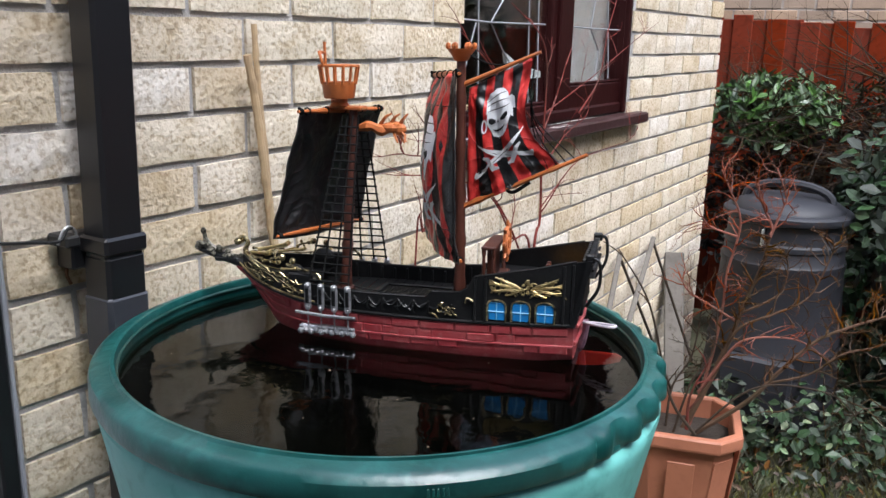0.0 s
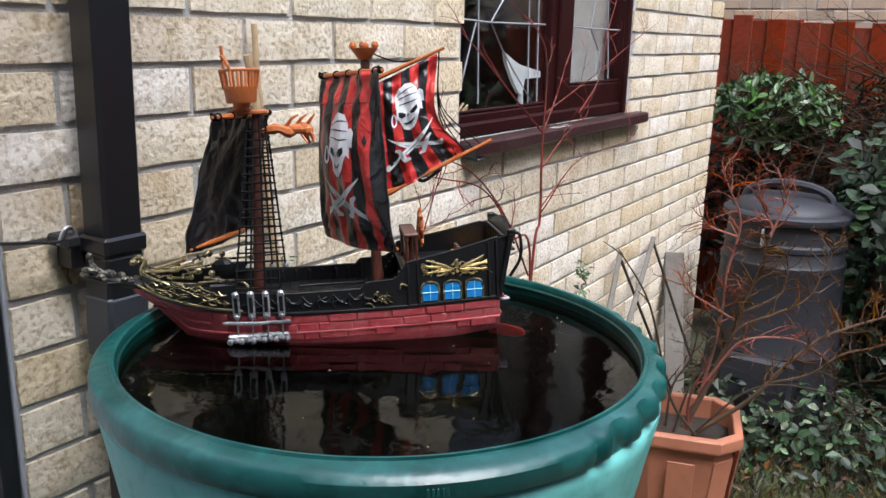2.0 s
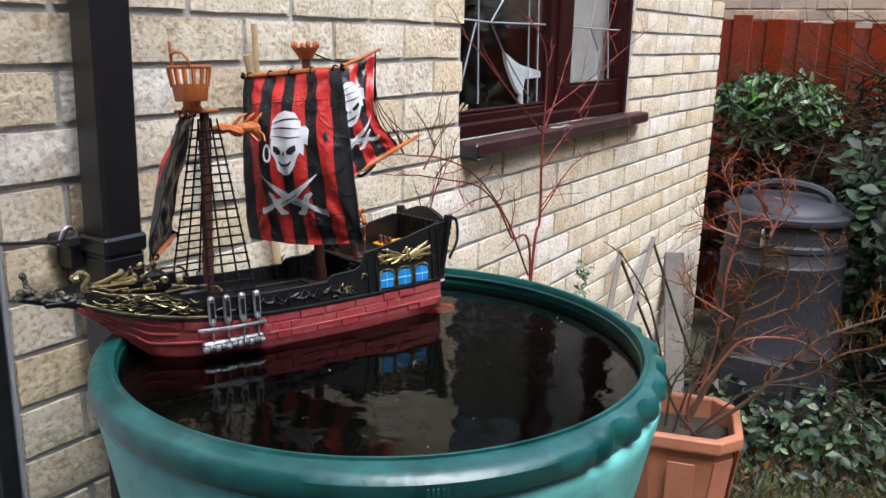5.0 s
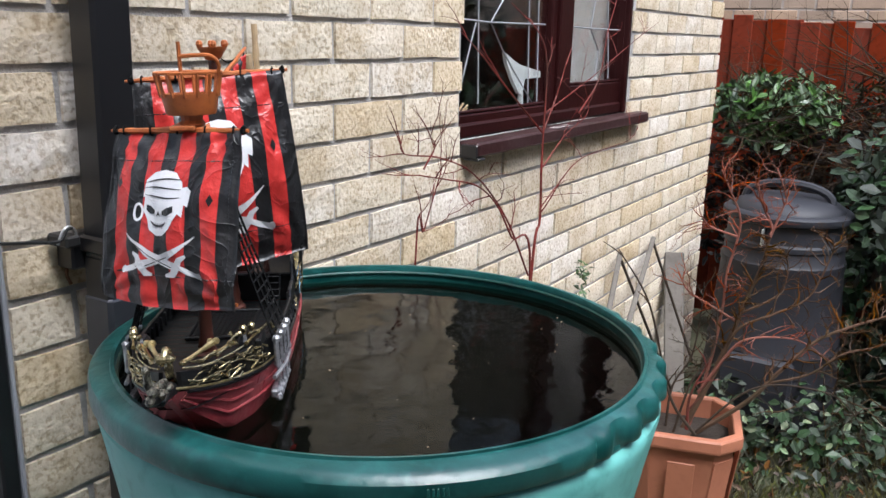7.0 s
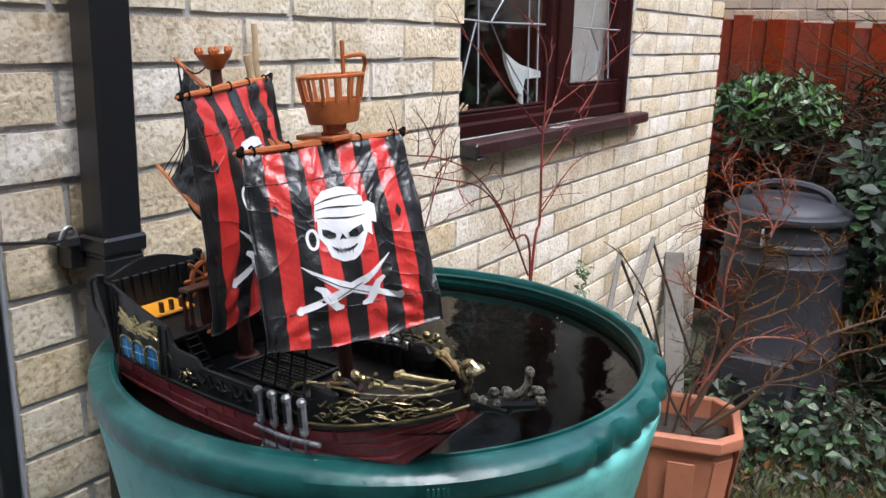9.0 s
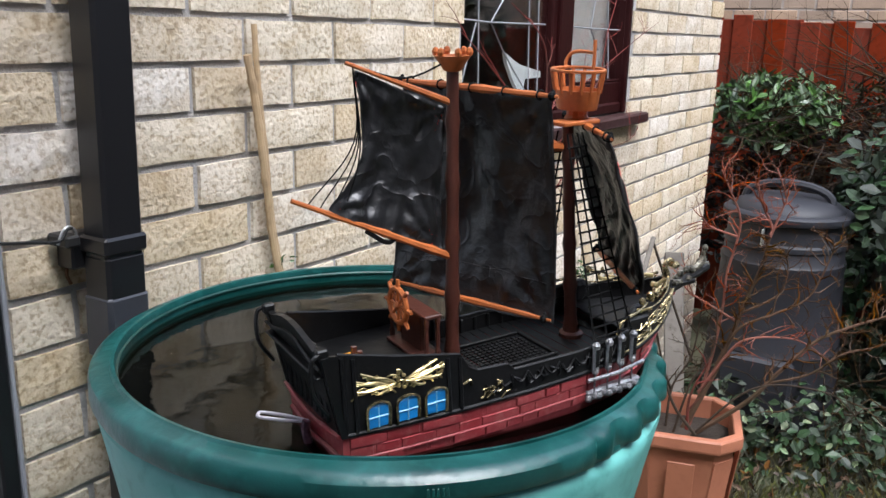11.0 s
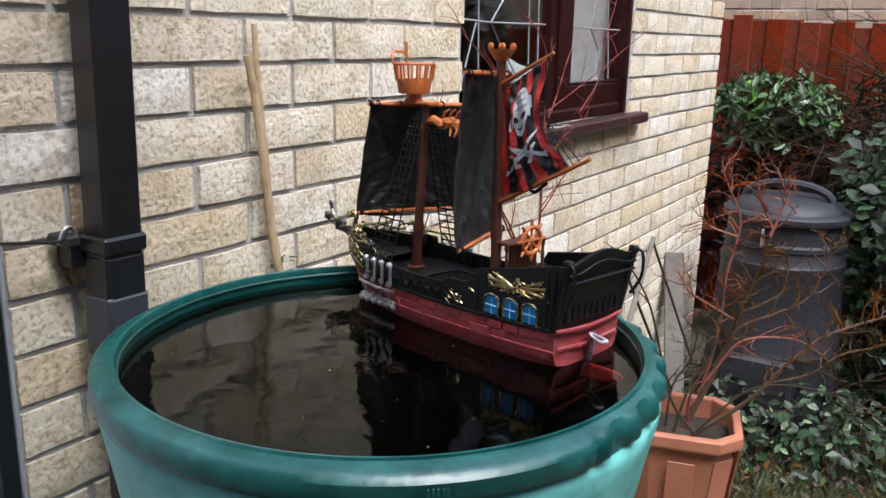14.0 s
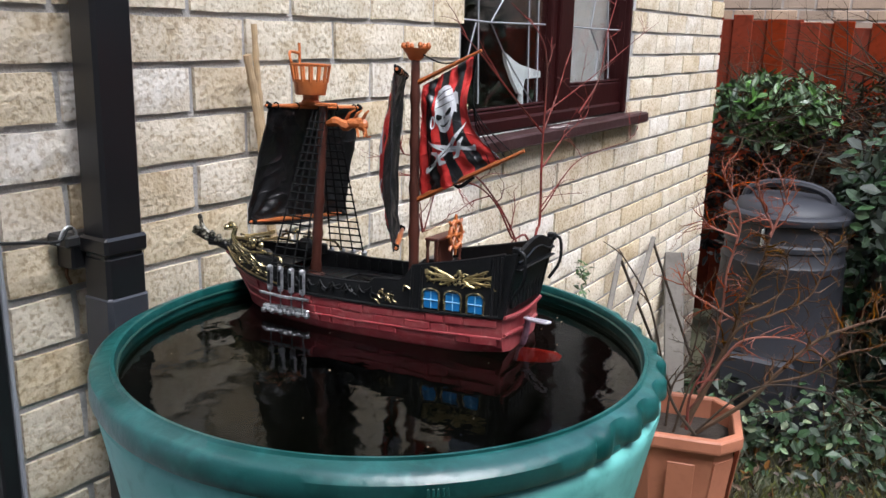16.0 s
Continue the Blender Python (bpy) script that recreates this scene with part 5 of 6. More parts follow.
for a, b in ((0, 1), (3, 0), (2, 3)):
    g.f += [(a * k8 + i, a * k8 + (i + 1) % k8, b * k8 + (i + 1) % k8, b * k8 + i) for i in range(k8)]
g.m = [0] * len(g.f)
rud = part("rudder", g, REDCLEAR, ship, "red plastic rudder blade just under the water", smooth=True)
part("rudder_stock", Geo().tube(curve_pts([(-0.1585, 0, 0.026), (-0.1600, 0.0, 0.018), (-0.1570, 0.0, 0.0), (-0.1515, 0.0, -0.022), (-0.147, 0.0, -0.060)], 4), [0.0042] * 10 + [0.0036] * 7, 8), shader("mauve_plastic", (0.30, 0.17, 0.22), 0.45, vary=0.8, grain=0.5, scale=160, dark=(0.08, 0.04, 0.06), big=120), rud)
TR, TT = Vector((-0.156, 0.002, 0.0240)), Vector((-0.192, 0.026, 0.0290))
ax = (TT - TR).normalized()
ac = ax.cross(Vector((0, 0, 1))).normalized()
part("tiller_clip", Geo().tube(curve_pts([TR, TR.lerp(TT, 0.45) + ac * 0.004, TT + ac * 0.0045, TT + ax * 0.003, TT - ac * 0.0045, TR.lerp(TT, 0.45) - ac * 0.004, TR], 4), 0.0017, 7), CLOUDY, rud, "white plastic tiller clip")
# the rudder turns about its stock
PIV = Vector((-0.153, 0.0, 0.0))
for ob in (rud, *rud.children):
    ob.data.transform(Matrix.Translation(-PIV))
rud.location = PIV

# masts
def mast(x0, z0, x1, z1, r, name="mast"):
    n = 26
    pts = [(x0 + (x1 - x0) * i / n, 0, z0 + (z1 - z0) * i / n) for i in range(n + 1)]
    return part(name, Geo().tube(pts, [r * (1.22 if i % 5 == 2 else 1.0) * (1 - 0.18 * i / n) for i in range(n + 1)], 10), MASTP, ship, smooth=True)


fm = mast(0.148, 0.036, 0.134, 0.272, 0.0068)
mm = mast(-0.003, 0.036, 0.0, 0.330, 0.0068)
part("mast_foot", Geo().lathe([(0.013, 0.0), (0.013, 0.004), (0.009, 0.006), (0.009, 0.011)], 14, (-0.003, 0, 0.040)), MASTP, mm)
part("mast_foot", Geo().lathe([(0.013, 0.0), (0.013, 0.004), (0.009, 0.006), (0.009, 0.011)], 14, (0.148, 0, 0.040)), MASTP, fm)
# crown on the main mast
crown = part("mast_crown", Geo().lathe([(0.004, 0.0), (0.0085, 0.002), (0.012, 0.008), (0.0155, 0.0125), (0.0165, 0.015), (0.014, 0.015), (0.010, 0.006), (0.001, 0.005)], 16, (0, 0, 0.328)), ORANGE, mm, "orange flared mast crown", smooth=True)
for k in range(6):
    a = k * math.pi / 3 + 0.3
    part("crown_point", Geo().ball((0.0155 * math.cos(a), 0.0155 * math.sin(a), 0.346), (0.0034, 0.0034, 0.0045), 7), ORANGE, crown)
# crow's nest on the fore mast
NC = Vector((0.1500, 0.0065, 0.2755))
def oval_ring(rx, ry, z, n=26):
    return [NC + Vector((rx * math.cos(2 * math.pi * k / n), ry * math.sin(2 * math.pi * k / n), z)) for k in range(n)]


g = Geo()
rings = [oval_ring(rx, ry, z) for rx, ry, z in ((0.001, 0.001, 0.0075), (0.0172, 0.0225, 0.0075), (0.0180, 0.0236, 0.0095), (0.0200, 0.0268, 0.0270), (0.0188, 0.0256, 0.0270), (0.0168, 0.0222, 0.0105), (0.001, 0.001, 0.0105))]
g.add([p for r in rings for p in r], [(j * 26 + k, j * 26 + (k + 1) % 26, (j + 1) * 26 + (k + 1) % 26, (j + 1) * 26 + k) for j in range(6) for k in range(26)])
nest = part("crows_nest", g, ORANGE, fm, "orange slatted crow's nest", smooth=True)
top = oval_ring(0.0228, 0.0305, 0.0460)
part("top_ring", Geo().tube(top + top[:1], 0.0016, 6), ORANGE, nest)
for k in range(14):
    a = 2 * math.pi * k / 14
    part("slat", Geo().tube([NC + Vector((0.0194 * math.cos(a), 0.0262 * math.sin(a), 0.024)), NC + Vector((0.0228 * math.cos(a), 0.0305 * math.sin(a), 0.0460))], 0.0017, 5), ORANGE, nest)
part("nest_post", Geo().tube([NC + Vector((0.018, -0.002, 0.045)), NC + Vector((0.019, -0.002, 0.074))], 0.0019, 6).tube(curve_pts([NC + Vector((0.019, -0.002, 0.0610)), NC + Vector((0.018, 0.016, 0.0620)), NC + Vector((0.014, 0.026, 0.0605)), NC + Vector((0.010, 0.031, 0.0530)), NC + Vector((0.008, 0.0290, 0.045))], 4), 0.0018, 6), ORANGE, nest)
part("nest_base", Geo().lathe([(0.010, -0.004), (0.0125, -0.001), (0.010, 0.002), (0.0105, 0.0077)], 12, NC).box((0.120, -0.012, 0.2690), (0.166, 0.012, 0.2735), 0.001), ORANGE, nest)
g = Geo().tube(curve_pts([(0.128, 0, 0.247), (0.110, 0.004, 0.250), (0.095, 0.004, 0.245), (0.080, 0.002, 0.251), (0.072, 0, 0.246)], 4), [0.004, 0.005, 0.006, 0.007, 0.006, 0.005, 0.006, 0.007, 0.007, 0.005, 0.0045, 0.005, 0.006, 0.006, 0.005, 0.004, 0.003], 7)
for k in range(5):
    g.tube([(0.085 - 0.002 * k, 0.0, 0.248), (0.078 - 0.003 * k, 0.007 * math.cos(k * 1.6), 0.237 + 0.006 * math.sin(k * 2.2)), (0.074 - 0.002 * k, 0.012 * math.cos(k * 1.6), 0.232)], [0.002, 0.0016, 0.001], 5)
g.ball((0.086, 0.002, 0.249), (0.013, 0.008, 0.0065), 10).ball((0.074, 0.001, 0.247), (0.008, 0.006, 0.008), 9)
for k in range(3):
    g.tube([(0.100 - 0.012 * k, 0.0, 0.252), (0.092 - 0.012 * k, 0.004, 0.262), (0.084 - 0.010 * k, 0.003, 0.266)], [0.0028, 0.002, 0.001], 5)
tagged(part("carved_claw", g, ORANGE, fm, "orange carved claw behind the mast"), kind="stuff")


def yard(a, b, r=0.003, parent=None, label=""):
    a, b = Vector(a), Vector(b)
    d = b - a
    pts = [a + d * t for t in [i / 14 for i in range(15)]]
    return part("yard", Geo().tube(pts, [r * (1 - 0.55 * abs(2 * i / 14 - 1) ** 2) * (1.25 if i % 4 == 2 else 1) for i in range(15)], 7), ORANGE, parent, label, smooth=True)


# sails: u runs from starboard to port (or from the mast aft), v from foot to head
def sail_fn(bl, br, tl, tr_, belly, bias=(1, 0, 0), waist=0.0):
    bl, br, tl, tr_ = (Vector(p) for p in (bl, br, tl, tr_))
    bias = Vector(bias).normalized()

    def at(u, v):
        w = waist * math.sin(math.pi * v)
        uu = u + (0.5 - u) * w
        p = bl.lerp(br, uu).lerp(tl.lerp(tr_, uu), v)
        b = belly * (math.sin(math.pi * min(max(u, 0), 1)) ** 0.7 * 0.75 + 0.25) * math.sin(math.pi * min(max(v, 0), 1)) ** 0.8
        fold = 0.0012 * math.sin(u * 21 + v * 5) * (1.6 - abs(2 * v - 1)) + 0.0016 * math.sin(v * 17 + u * 4) * (abs(2 * v - 1) ** 3 + 0.15)
        fold += 0.0030 * noise.noise((u * 5.0, v * 3.0 + belly * 900, 0.3)) + 0.0016 * noise.noise((u * 13.0, v * 9.0, belly * 500))
        fold += 0.0016 * math.sin(u * 38 + v * 9) * math.exp(-(((v - 0.11) / 0.09) ** 2)) + 0.0011 * math.sin(u * 34 + 2 - v * 8) * math.exp(-(((v - 0.92) / 0.10) ** 2))
        for cu_, cv_ in ((0.0, 0.0), (1.0, 0.0), (0.0, 1.0), (1.0, 1.0)):
            rr_ = math.hypot(u - cu_, v - cv_)
            fold += 0.0042 * math.sin(14 * math.atan2(v - cv_, u - cu_ + 1e-6)) * rr_ * math.exp(-((rr_ / 0.32) ** 2)) * 3
        return p + bias * (b + fold) - Vector((0, 0, 0.005 * math.sin(math.pi * u) * (v < 0.02)))
    return at


def make_sail(at, stripes, front_sign, parent, label, nu=None, nv=44, sub=5, edge=None):
    """A striped front and a black back, a thin cloth apart."""
    n = len(stripes) * sub
    vs, fs, ms = [], [], []
    e = 1e-3
    for s in (0.5, -0.5):
        for j in range(nv + 1):
            for i in range(n + 1):
                u, v = i / n, j / nv
                if edge:
                    u *= edge(v)
                p = at(u, v)
                nrm = (at(u + e, v) - at(u - e, v)).cross(at(u, v + e) - at(u, v - e)).normalized() * front_sign
                vs.append(p + nrm * 0.0011 * s)
    m = (n + 1) * (nv + 1)
    geo = Geo()
    geo.add(vs, [])
    for j in range(nv):
        for i in range(n):
            a = j * (n + 1) + i
            q = (a, a + 1, a + n + 2, a + n + 1)
            geo.f.append(q)
            geo.m.append(stripes[i // sub])
            geo.f.append(tuple(x + m for x in q[::-1]))
            geo.m.append(0)
    for j in range(nv):
        for i in (0, n):
            a = j * (n + 1) + i
            geo.f.append((a, a + n + 1, a + n + 1 + m, a + m))
            geo.m.append(0)
    for i in range(n):
        for j in (0, nv):
            a = j * (n + 1) + i
            geo.f.append((a, a + 1, a + 1 + m, a + m))
            geo.m.append(0)
    ob = part("sail", geo, [SAILBLACK, SAILRED], parent, label)
    ob.data.polygons.foreach_set("use_smooth", [True] * len(ob.data.polygons))
    return ob


def emblem(sail, at, front_sign, cu, cv, su, sv, lift=0.0013):
    """The printed skull with headscarf and crossed swords, as thin layers on the cloth."""
    e = 1e-3

    def on(x, y, h):
        u, v = cu + x * su * (1.12 if y > -0.19 else 1.0), cv + y * sv
        nrm = (at(u + e, v) - at(u - e, v)).cross(at(u, v + e) - at(u, v - e)).normalized() * front_sign
        return at(u, v) + nrm * h

    def blob(poly, h, name, mat):
        poly = [(a[0] + (b[0] - a[0]) * k / n, a[1] + (b[1] - a[1]) * k / n) for a, b in zip(poly, poly[1:] + poly[:1]) for n in [max(1, int(math.hypot(b[0] - a[0], b[1] - a[1]) / 0.09))] for k in range(n)]
        cx, cy = sum(p[0] for p in poly) / len(poly), sum(p[1] for p in poly) / len(poly)
        vs = [on(cx, cy, h)]
        k = len(poly)
        for t in RINGS:
            vs += [on(cx + (x - cx) * t, cy + (y - cy) * t, h) for x, y in poly]
        fs = [(0, 1 + i, 1 + (i + 1) % k) for i in range(k)] + [(1 + r * k + i, 1 + (r + 1) * k + i, 1 + (r + 1) * k + (i + 1) % k, 1 + r * k + (i + 1) % k) for r in range(len(RINGS) - 1) for i in range(k)]
        part(name, Geo().add(vs, fs), mat, sail)

    def oval(cx, cy, rx, ry, n=18, a0=0.0, a1=2 * math.pi, tilt=0.0):
        out = []
        for i in range(n):
            a = a0 + (a1 - a0) * i / n
            x, y = rx * math.cos(a), ry * math.sin(a)
            out.append((cx + x * math.cos(tilt) - y * math.sin(tilt), cy + x * math.sin(tilt) + y * math.cos(tilt)))
        return out

    def strip(pts, w, h, name, mat):
        vs, fs = [], []
        for i, (x, y) in enumerate(pts):
            a, b = pts[max(0, i - 1)], pts[min(len(pts) - 1, i + 1)]
            dx, dy = b[0] - a[0], b[1] - a[1]
            L = math.hypot(dx, dy)
            ww = w[i] if isinstance(w, list) else w
            vs += [on(x - dy / L * ww, y + dx / L * ww, h), on(x + dy / L * ww, y - dx / L * ww, h)]
        for i in range(len(pts) - 1):
            fs.append((2 * i, 2 * i + 1, 2 * i + 3, 2 * i + 2))
        part(name, Geo().add(vs, fs), mat, sail)

    L1, L2, L3 = lift, lift + 0.0004, lift + 0.0008
    blob([(-0.40, 0.52), (-0.36, 0.85), (-0.2, 1.0), (0.05, 1.05), (0.28, 1.0), (0.42, 0.82), (0.45, 0.55), (0.2, 0.47), (-0.1, 0.46)], L1, "scarf_print", PRINTW)
    blob([(-0.36, 0.55), (-0.38, 0.25), (-0.28, 0.08), (-0.22, -0.12), (-0.05, -0.22), (0.14, -0.2), (0.26, -0.05), (0.33, 0.12), (0.42, 0.28), (0.42, 0.55)], L1, "skull_print", PRINTW)
    blob([(0.40, 0.72), (0.52, 0.74), (0.62, 0.66), (0.60, 0.48), (0.58, 0.36), (0.50, 0.40), (0.47, 0.16), (0.40, 0.22), (0.38, 0.5)], L1, "knot_print", PRINTW)
    for k, yy in enumerate((0.86, 0.72, 0.58)):
        strip([(-0.37 + 0.78 * t, yy + 0.05 * math.sin(3 * t + k) - 0.07 * (1 - t)) for t in [i / 8 for i in range(9)]], [0.004 + 0.010 * math.sin(math.pi * i / 8) for i in range(9)], L2, "scarf_line", SAILBLACK)
    blob([(-0.31, 0.37), (-0.20, 0.34), (-0.09, 0.27), (-0.10, 0.20), (-0.22, 0.19), (-0.31, 0.26)], L2, "eye_print", SAILBLACK)
    blob([(0.09, 0.27), (0.20, 0.34), (0.31, 0.38), (0.32, 0.27), (0.22, 0.19), (0.10, 0.20)], L2, "eye_print", SAILBLACK)
    blob([(-0.05, 0.16), (0.0, 0.27), (0.05, 0.16), (0.0, 0.19)], L2, "nose_print", SAILBLACK)
    strip([(-0.19, 0.055), (-0.13, 0.0), (-0.04, -0.025), (0.06, -0.022), (0.14, 0.008), (0.20, 0.065)], [0.008, 0.020, 0.024, 0.024, 0.020, 0.008], L2, "mouth_print", SAILBLACK)
    for tx in (-0.12, -0.06, 0.0, 0.06, 0.12):
        strip([(tx, 0.05 - 0.02 * math.cos(tx * 9)), (tx * 0.97, -0.075)], 0.006, L2, "tooth_line", SAILBLACK)
    ring = oval(-0.48, 0.22, 0.085, 0.16, 20)
    strip(ring + ring[:1], 0.025, L1, "earring_print", PRINTW)
    for sg, hh in ((1, L1), (-1, L2)):
        bl = [(sg * (-0.80 + 1.25 * t), -0.20 - 0.62 * t - 0.10 * math.sin(math.pi * t)) for t in [i / 12 for i in range(13)]]
        strip(bl, [0.006 + 0.075 * min(1, i / 6) for i in range(13)], hh, "blade_print", PRINTW)
        strip([(sg * x, y - 0.006) for x, y in [(-0.62, -0.36), (-0.2, -0.62), (0.3, -0.82)]], 0.009, hh + 0.0003, "blade_line", SAILBLACK)
        strip([(sg * 0.42, -0.80), (sg * 0.62, -0.90), (sg * 0.86, -0.98)], [0.05, 0.055, 0.06], hh, "hilt_print", PRINTW)
        strip([(sg * 0.62, -0.58), (sg * 0.48, -0.66), (sg * 0.42, -0.80), (sg * 0.30, -0.98), (sg * 0.16, -1.0)], [0.03, 0.06, 0.08, 0.07, 0.03], hh, "guard_print", PRINTW)
        blob(oval(sg * 0.90, -0.98, 0.07, 0.085, 10), hh, "pommel_print", PRINTW)


RINGS = (0.17, 0.34, 0.5, 0.67, 0.84, 1.0)
S9 = [0, 1, 0, 1, 0, 1, 0, 1, 0]
FYP, FYS, FLP, FLS = (0.1797, 0.0633, 0.2691), (0.1217, -0.0782, 0.2666), (0.2235, 0.0462, 0.1147), (0.1589, -0.0920, 0.1156)
MYP, MYS, MLP, MLS = (-0.0161, 0.0779, 0.3161), (0.0558, -0.0811, 0.3104), (-0.0190, 0.0894, 0.1098), (0.0607, -0.0771, 0.1042)
for yp, ys, lp, ls, mst, lab, belly in ((FYP, FYS, FLP, FLS, fm, "square fore sail with red and black stripes and skull", 0.016), (MYP, MYS, MLP, MLS, mm, "square main sail with red and black stripes and skull", 0.020)):
    yard(ys, yp, 0.0034, parent=mst)
    aft = (Vector(lp) - Vector(ls)).cross(Vector((0, 0, 1))).normalized() * -0.005
    yard(Vector(ls) + aft, Vector(lp) + aft, 0.0032, parent=mst)
    ins = 0.045
    a, b, c, d = (Vector(p) for p in (ls, lp, ys, yp))
    fwd = (b - a).cross(Vector((0, 0, 1))).normalized()
    at = sail_fn(a.lerp(b, 0.0) + Vector((0, 0, -0.004)), a.lerp(b, 1.0) + Vector((0, 0, -0.004)), c.lerp(d, ins), c.lerp(d, 1 - ins), belly, fwd, -0.015)
    sl = make_sail(at, S9, 1, ship, lab)
    emblem(sl, at, 1, 0.48, 0.47, 0.32, 0.295)
    for uv in ((0.13, 0.70), (0.84, 0.62)):
        part("patch", Geo().add([at(uv[0] + dx, uv[1] + dy) + fwd * 0.0012 for dx, dy in ((0, 0.035), (0.022, 0), (0, -0.035), (-0.022, 0))], [(0, 1, 2, 3)]), SAILBLACK, sl)
    for v_ in (0.17, 0.83):
        part("seam", Geo().tube([at(k / 30, v_) for k in range(31)], 0.0009, 5), SAILBLACK, sl)
    g = Geo()
    for u_ in (0.045, 0.955):
        for k in range(46):
            p0, p1 = at(u_, 0.03 + k * 0.0205) + fwd * 0.0008, at(u_, 0.039 + k * 0.0205) + fwd * 0.0008
            g.tube([p0, p1], 0.0003, 4)
    tagged(part("stitching", g, PIPEGREY, sl, "dark grey dotted stitching"), kind="stuff")
    for u_ in (0.0, 1.0):
        part("hem", Geo().tube([at(u_, k / 30) for k in range(31)], 0.0011, 5), SAILBLACK, sl)
    for e_, yd in ((c.lerp(d, 0.035), 1), (c.lerp(d, 0.965), 1), (a.lerp(b, 0.04) + aft, 2), (a.lerp(b, 0.96) + aft, 2)):
        part("cord_knot", Geo().ball(e_, (0.0042, 0.0036, 0.0042), 8).ball(e_ + Vector((0.002, 0.001, 0.0035)), 0.0022, 6), CORD, sl)
    for i in range(5):
        t = 0.1 + 0.2 * i
        part("lashing", Geo().tube([c.lerp(d, t) + Vector((0.0042 * math.cos(q), 0, 0.0042 * math.sin(q))) for q in [k * 0.785 for k in range(9)]], 0.001, 4), CORD, sl)

# fore-and-aft sail behind the main mast
GM, GT, BM, BT = Vector((-0.004, 0.0, 0.302)), Vector((-0.0958, 0.0196, 0.3400)), Vector((-0.006, 0.0, 0.157)), Vector((-0.1528, 0.0173, 0.2269))
part("gaff", Geo().tube([GM.lerp(GT, i / 8) for i in range(9)], [0.0034 - 0.0002 * i for i in range(9)], 7), ORANGE, mm, smooth=True)
boom = part("boom", Geo().tube([BM.lerp(BT, i / 16) for i in range(17)], [(0.0038 - 0.0001 * i) * (1.3 if i % 5 == 2 else 1) for i in range(17)], 7), ORANGE, mm, smooth=True)
at = sail_fn(BM + Vector((-0.006, 0.001, 0.004)), BM.lerp(BT, 0.78) + Vector((0, 0, 0.004)), GM + Vector((-0.006, 0.001, -0.004)), GM.lerp(GT, 0.90) + Vector((0, 0, -0.003)), 0.010, (0.1, 1, 0))
sp = make_sail(at, [1, 0, 1, 0, 1, 0, 1], 1, ship, "fore-and-aft spanker sail with red and black stripes", edge=lambda v: 1 - 0.22 * math.sin(math.pi * v) ** 1.2)
emblem(sp, at, 1, 0.44, 0.53, 0.36, 0.33)
for k in range(4):
    a, b = GM.lerp(GT, 0.93), BM.lerp(BT, 0.70 + 0.07 * k)
    mid = a.lerp(b, 0.5) + Vector((0.012 + 0.004 * k, 0.001 * k, -0.008))
    part("rigging_line", Geo().tube(curve_pts([a, mid, b], 6), 0.0007, 4), CORD, ship)
part("rigging_line", Geo().tube(curve_pts([(0.0, 0.0, 0.340), (-0.045, 0.008, 0.325), GT], 5), 0.0009, 4), CORD, ship)
for z0 in (0.0, 0.004):
    part("deck_line", Geo().tube([(0.155, 0.062, 0.064 + z0), (0.06, 0.068, 0.055 + z0), (0.0, 0.067, 0.06 + z0)], 0.0006, 4), CORD, ship)
part("block", Geo().tube(curve_pts([BM.lerp(BT, 0.35), BM.lerp(BT, 0.42) + Vector((0, 0, -0.008)), BM.lerp(BT, 0.55) + Vector((0, 0, -0.004))], 4), 0.0022, 6), CORD, boom)

# steering wheel and its stand
WC = Vector((-0.0608, 0.0008, 0.1176))
hel = part("helm_stand", Geo().box((-0.049, -0.019, 0.072), (-0.040, 0.019, 0.112), 0.001).box((-0.054, -0.037, 0.1125), (-0.036, 0.037, 0.1165), 0.001).box((-0.060, -0.03, 0.072), (-0.036, 0.03, 0.0755), 0.001), MASTP, ship, "brown helm stand")
for y in (-0.034, 0.034):
    for x in (-0.051, -0.039):
        part("helm_post", Geo().lathe([(0.0028, 0.0), (0.0028, 0.008), (0.0018, 0.011), (0.0024, 0.02), (0.0018, 0.032), (0.0028, 0.036), (0.0028, 0.041)], 8, (x, y, 0.072)), MASTP, hel)
wh = part("ship_wheel", Geo().tube([WC + Vector((0, 0.0165 * math.cos(a), 0.0165 * math.sin(a))) for a in [k * math.pi / 12 for k in range(25)]], 0.0028, 7), ORANGE, ship, "orange spoked steering wheel", smooth=True)
part("hub", Geo().ball(WC, (0.004, 0.0045, 0.0045), 10), ORANGE, wh)
for k in range(8):
    a = k * math.pi / 4
    d = Vector((0, math.cos(a), math.sin(a)))
    part("spoke", Geo().tube([WC + d * 0.003, WC + d * 0.012, WC + d * 0.021, WC + d * 0.0255], [0.0015, 0.0017, 0.0024, 0.0017], 6), ORANGE, wh)
am = part("amber_hatch", Geo().box((-0.152, -0.042, 0.0735), (-0.105, 0.012, 0.0775), 0.001), AMBER, ship, "amber plastic hatch on the after deck")
for k in range(3):
    part("hatch_bar", Geo().box((-0.112, -0.028 + 0.012 * k, 0.0775), (-0.107, -0.024 + 0.012 * k, 0.089), 0.0005), MASTP, am)

# bow: scrolls, bowsprit and figurehead
g = Geo().tube(curve_pts([(0.262, 0, 0.060), (0.280, 0, 0.070), (0.287, 0, 0.082), (0.283, 0, 0.094), (0.290, 0, 0.100), (0.297, 0, 0.095)], 5), [0.004] * 12 + [0.0034] * 14, 8)
g.box((0.2900, -0.0085, 0.0905), (0.3005, 0.0085, 0.0985), 0.0028)
part("bow_scroll", g, DULLGOLD, ship, "gold scroll at the bow")
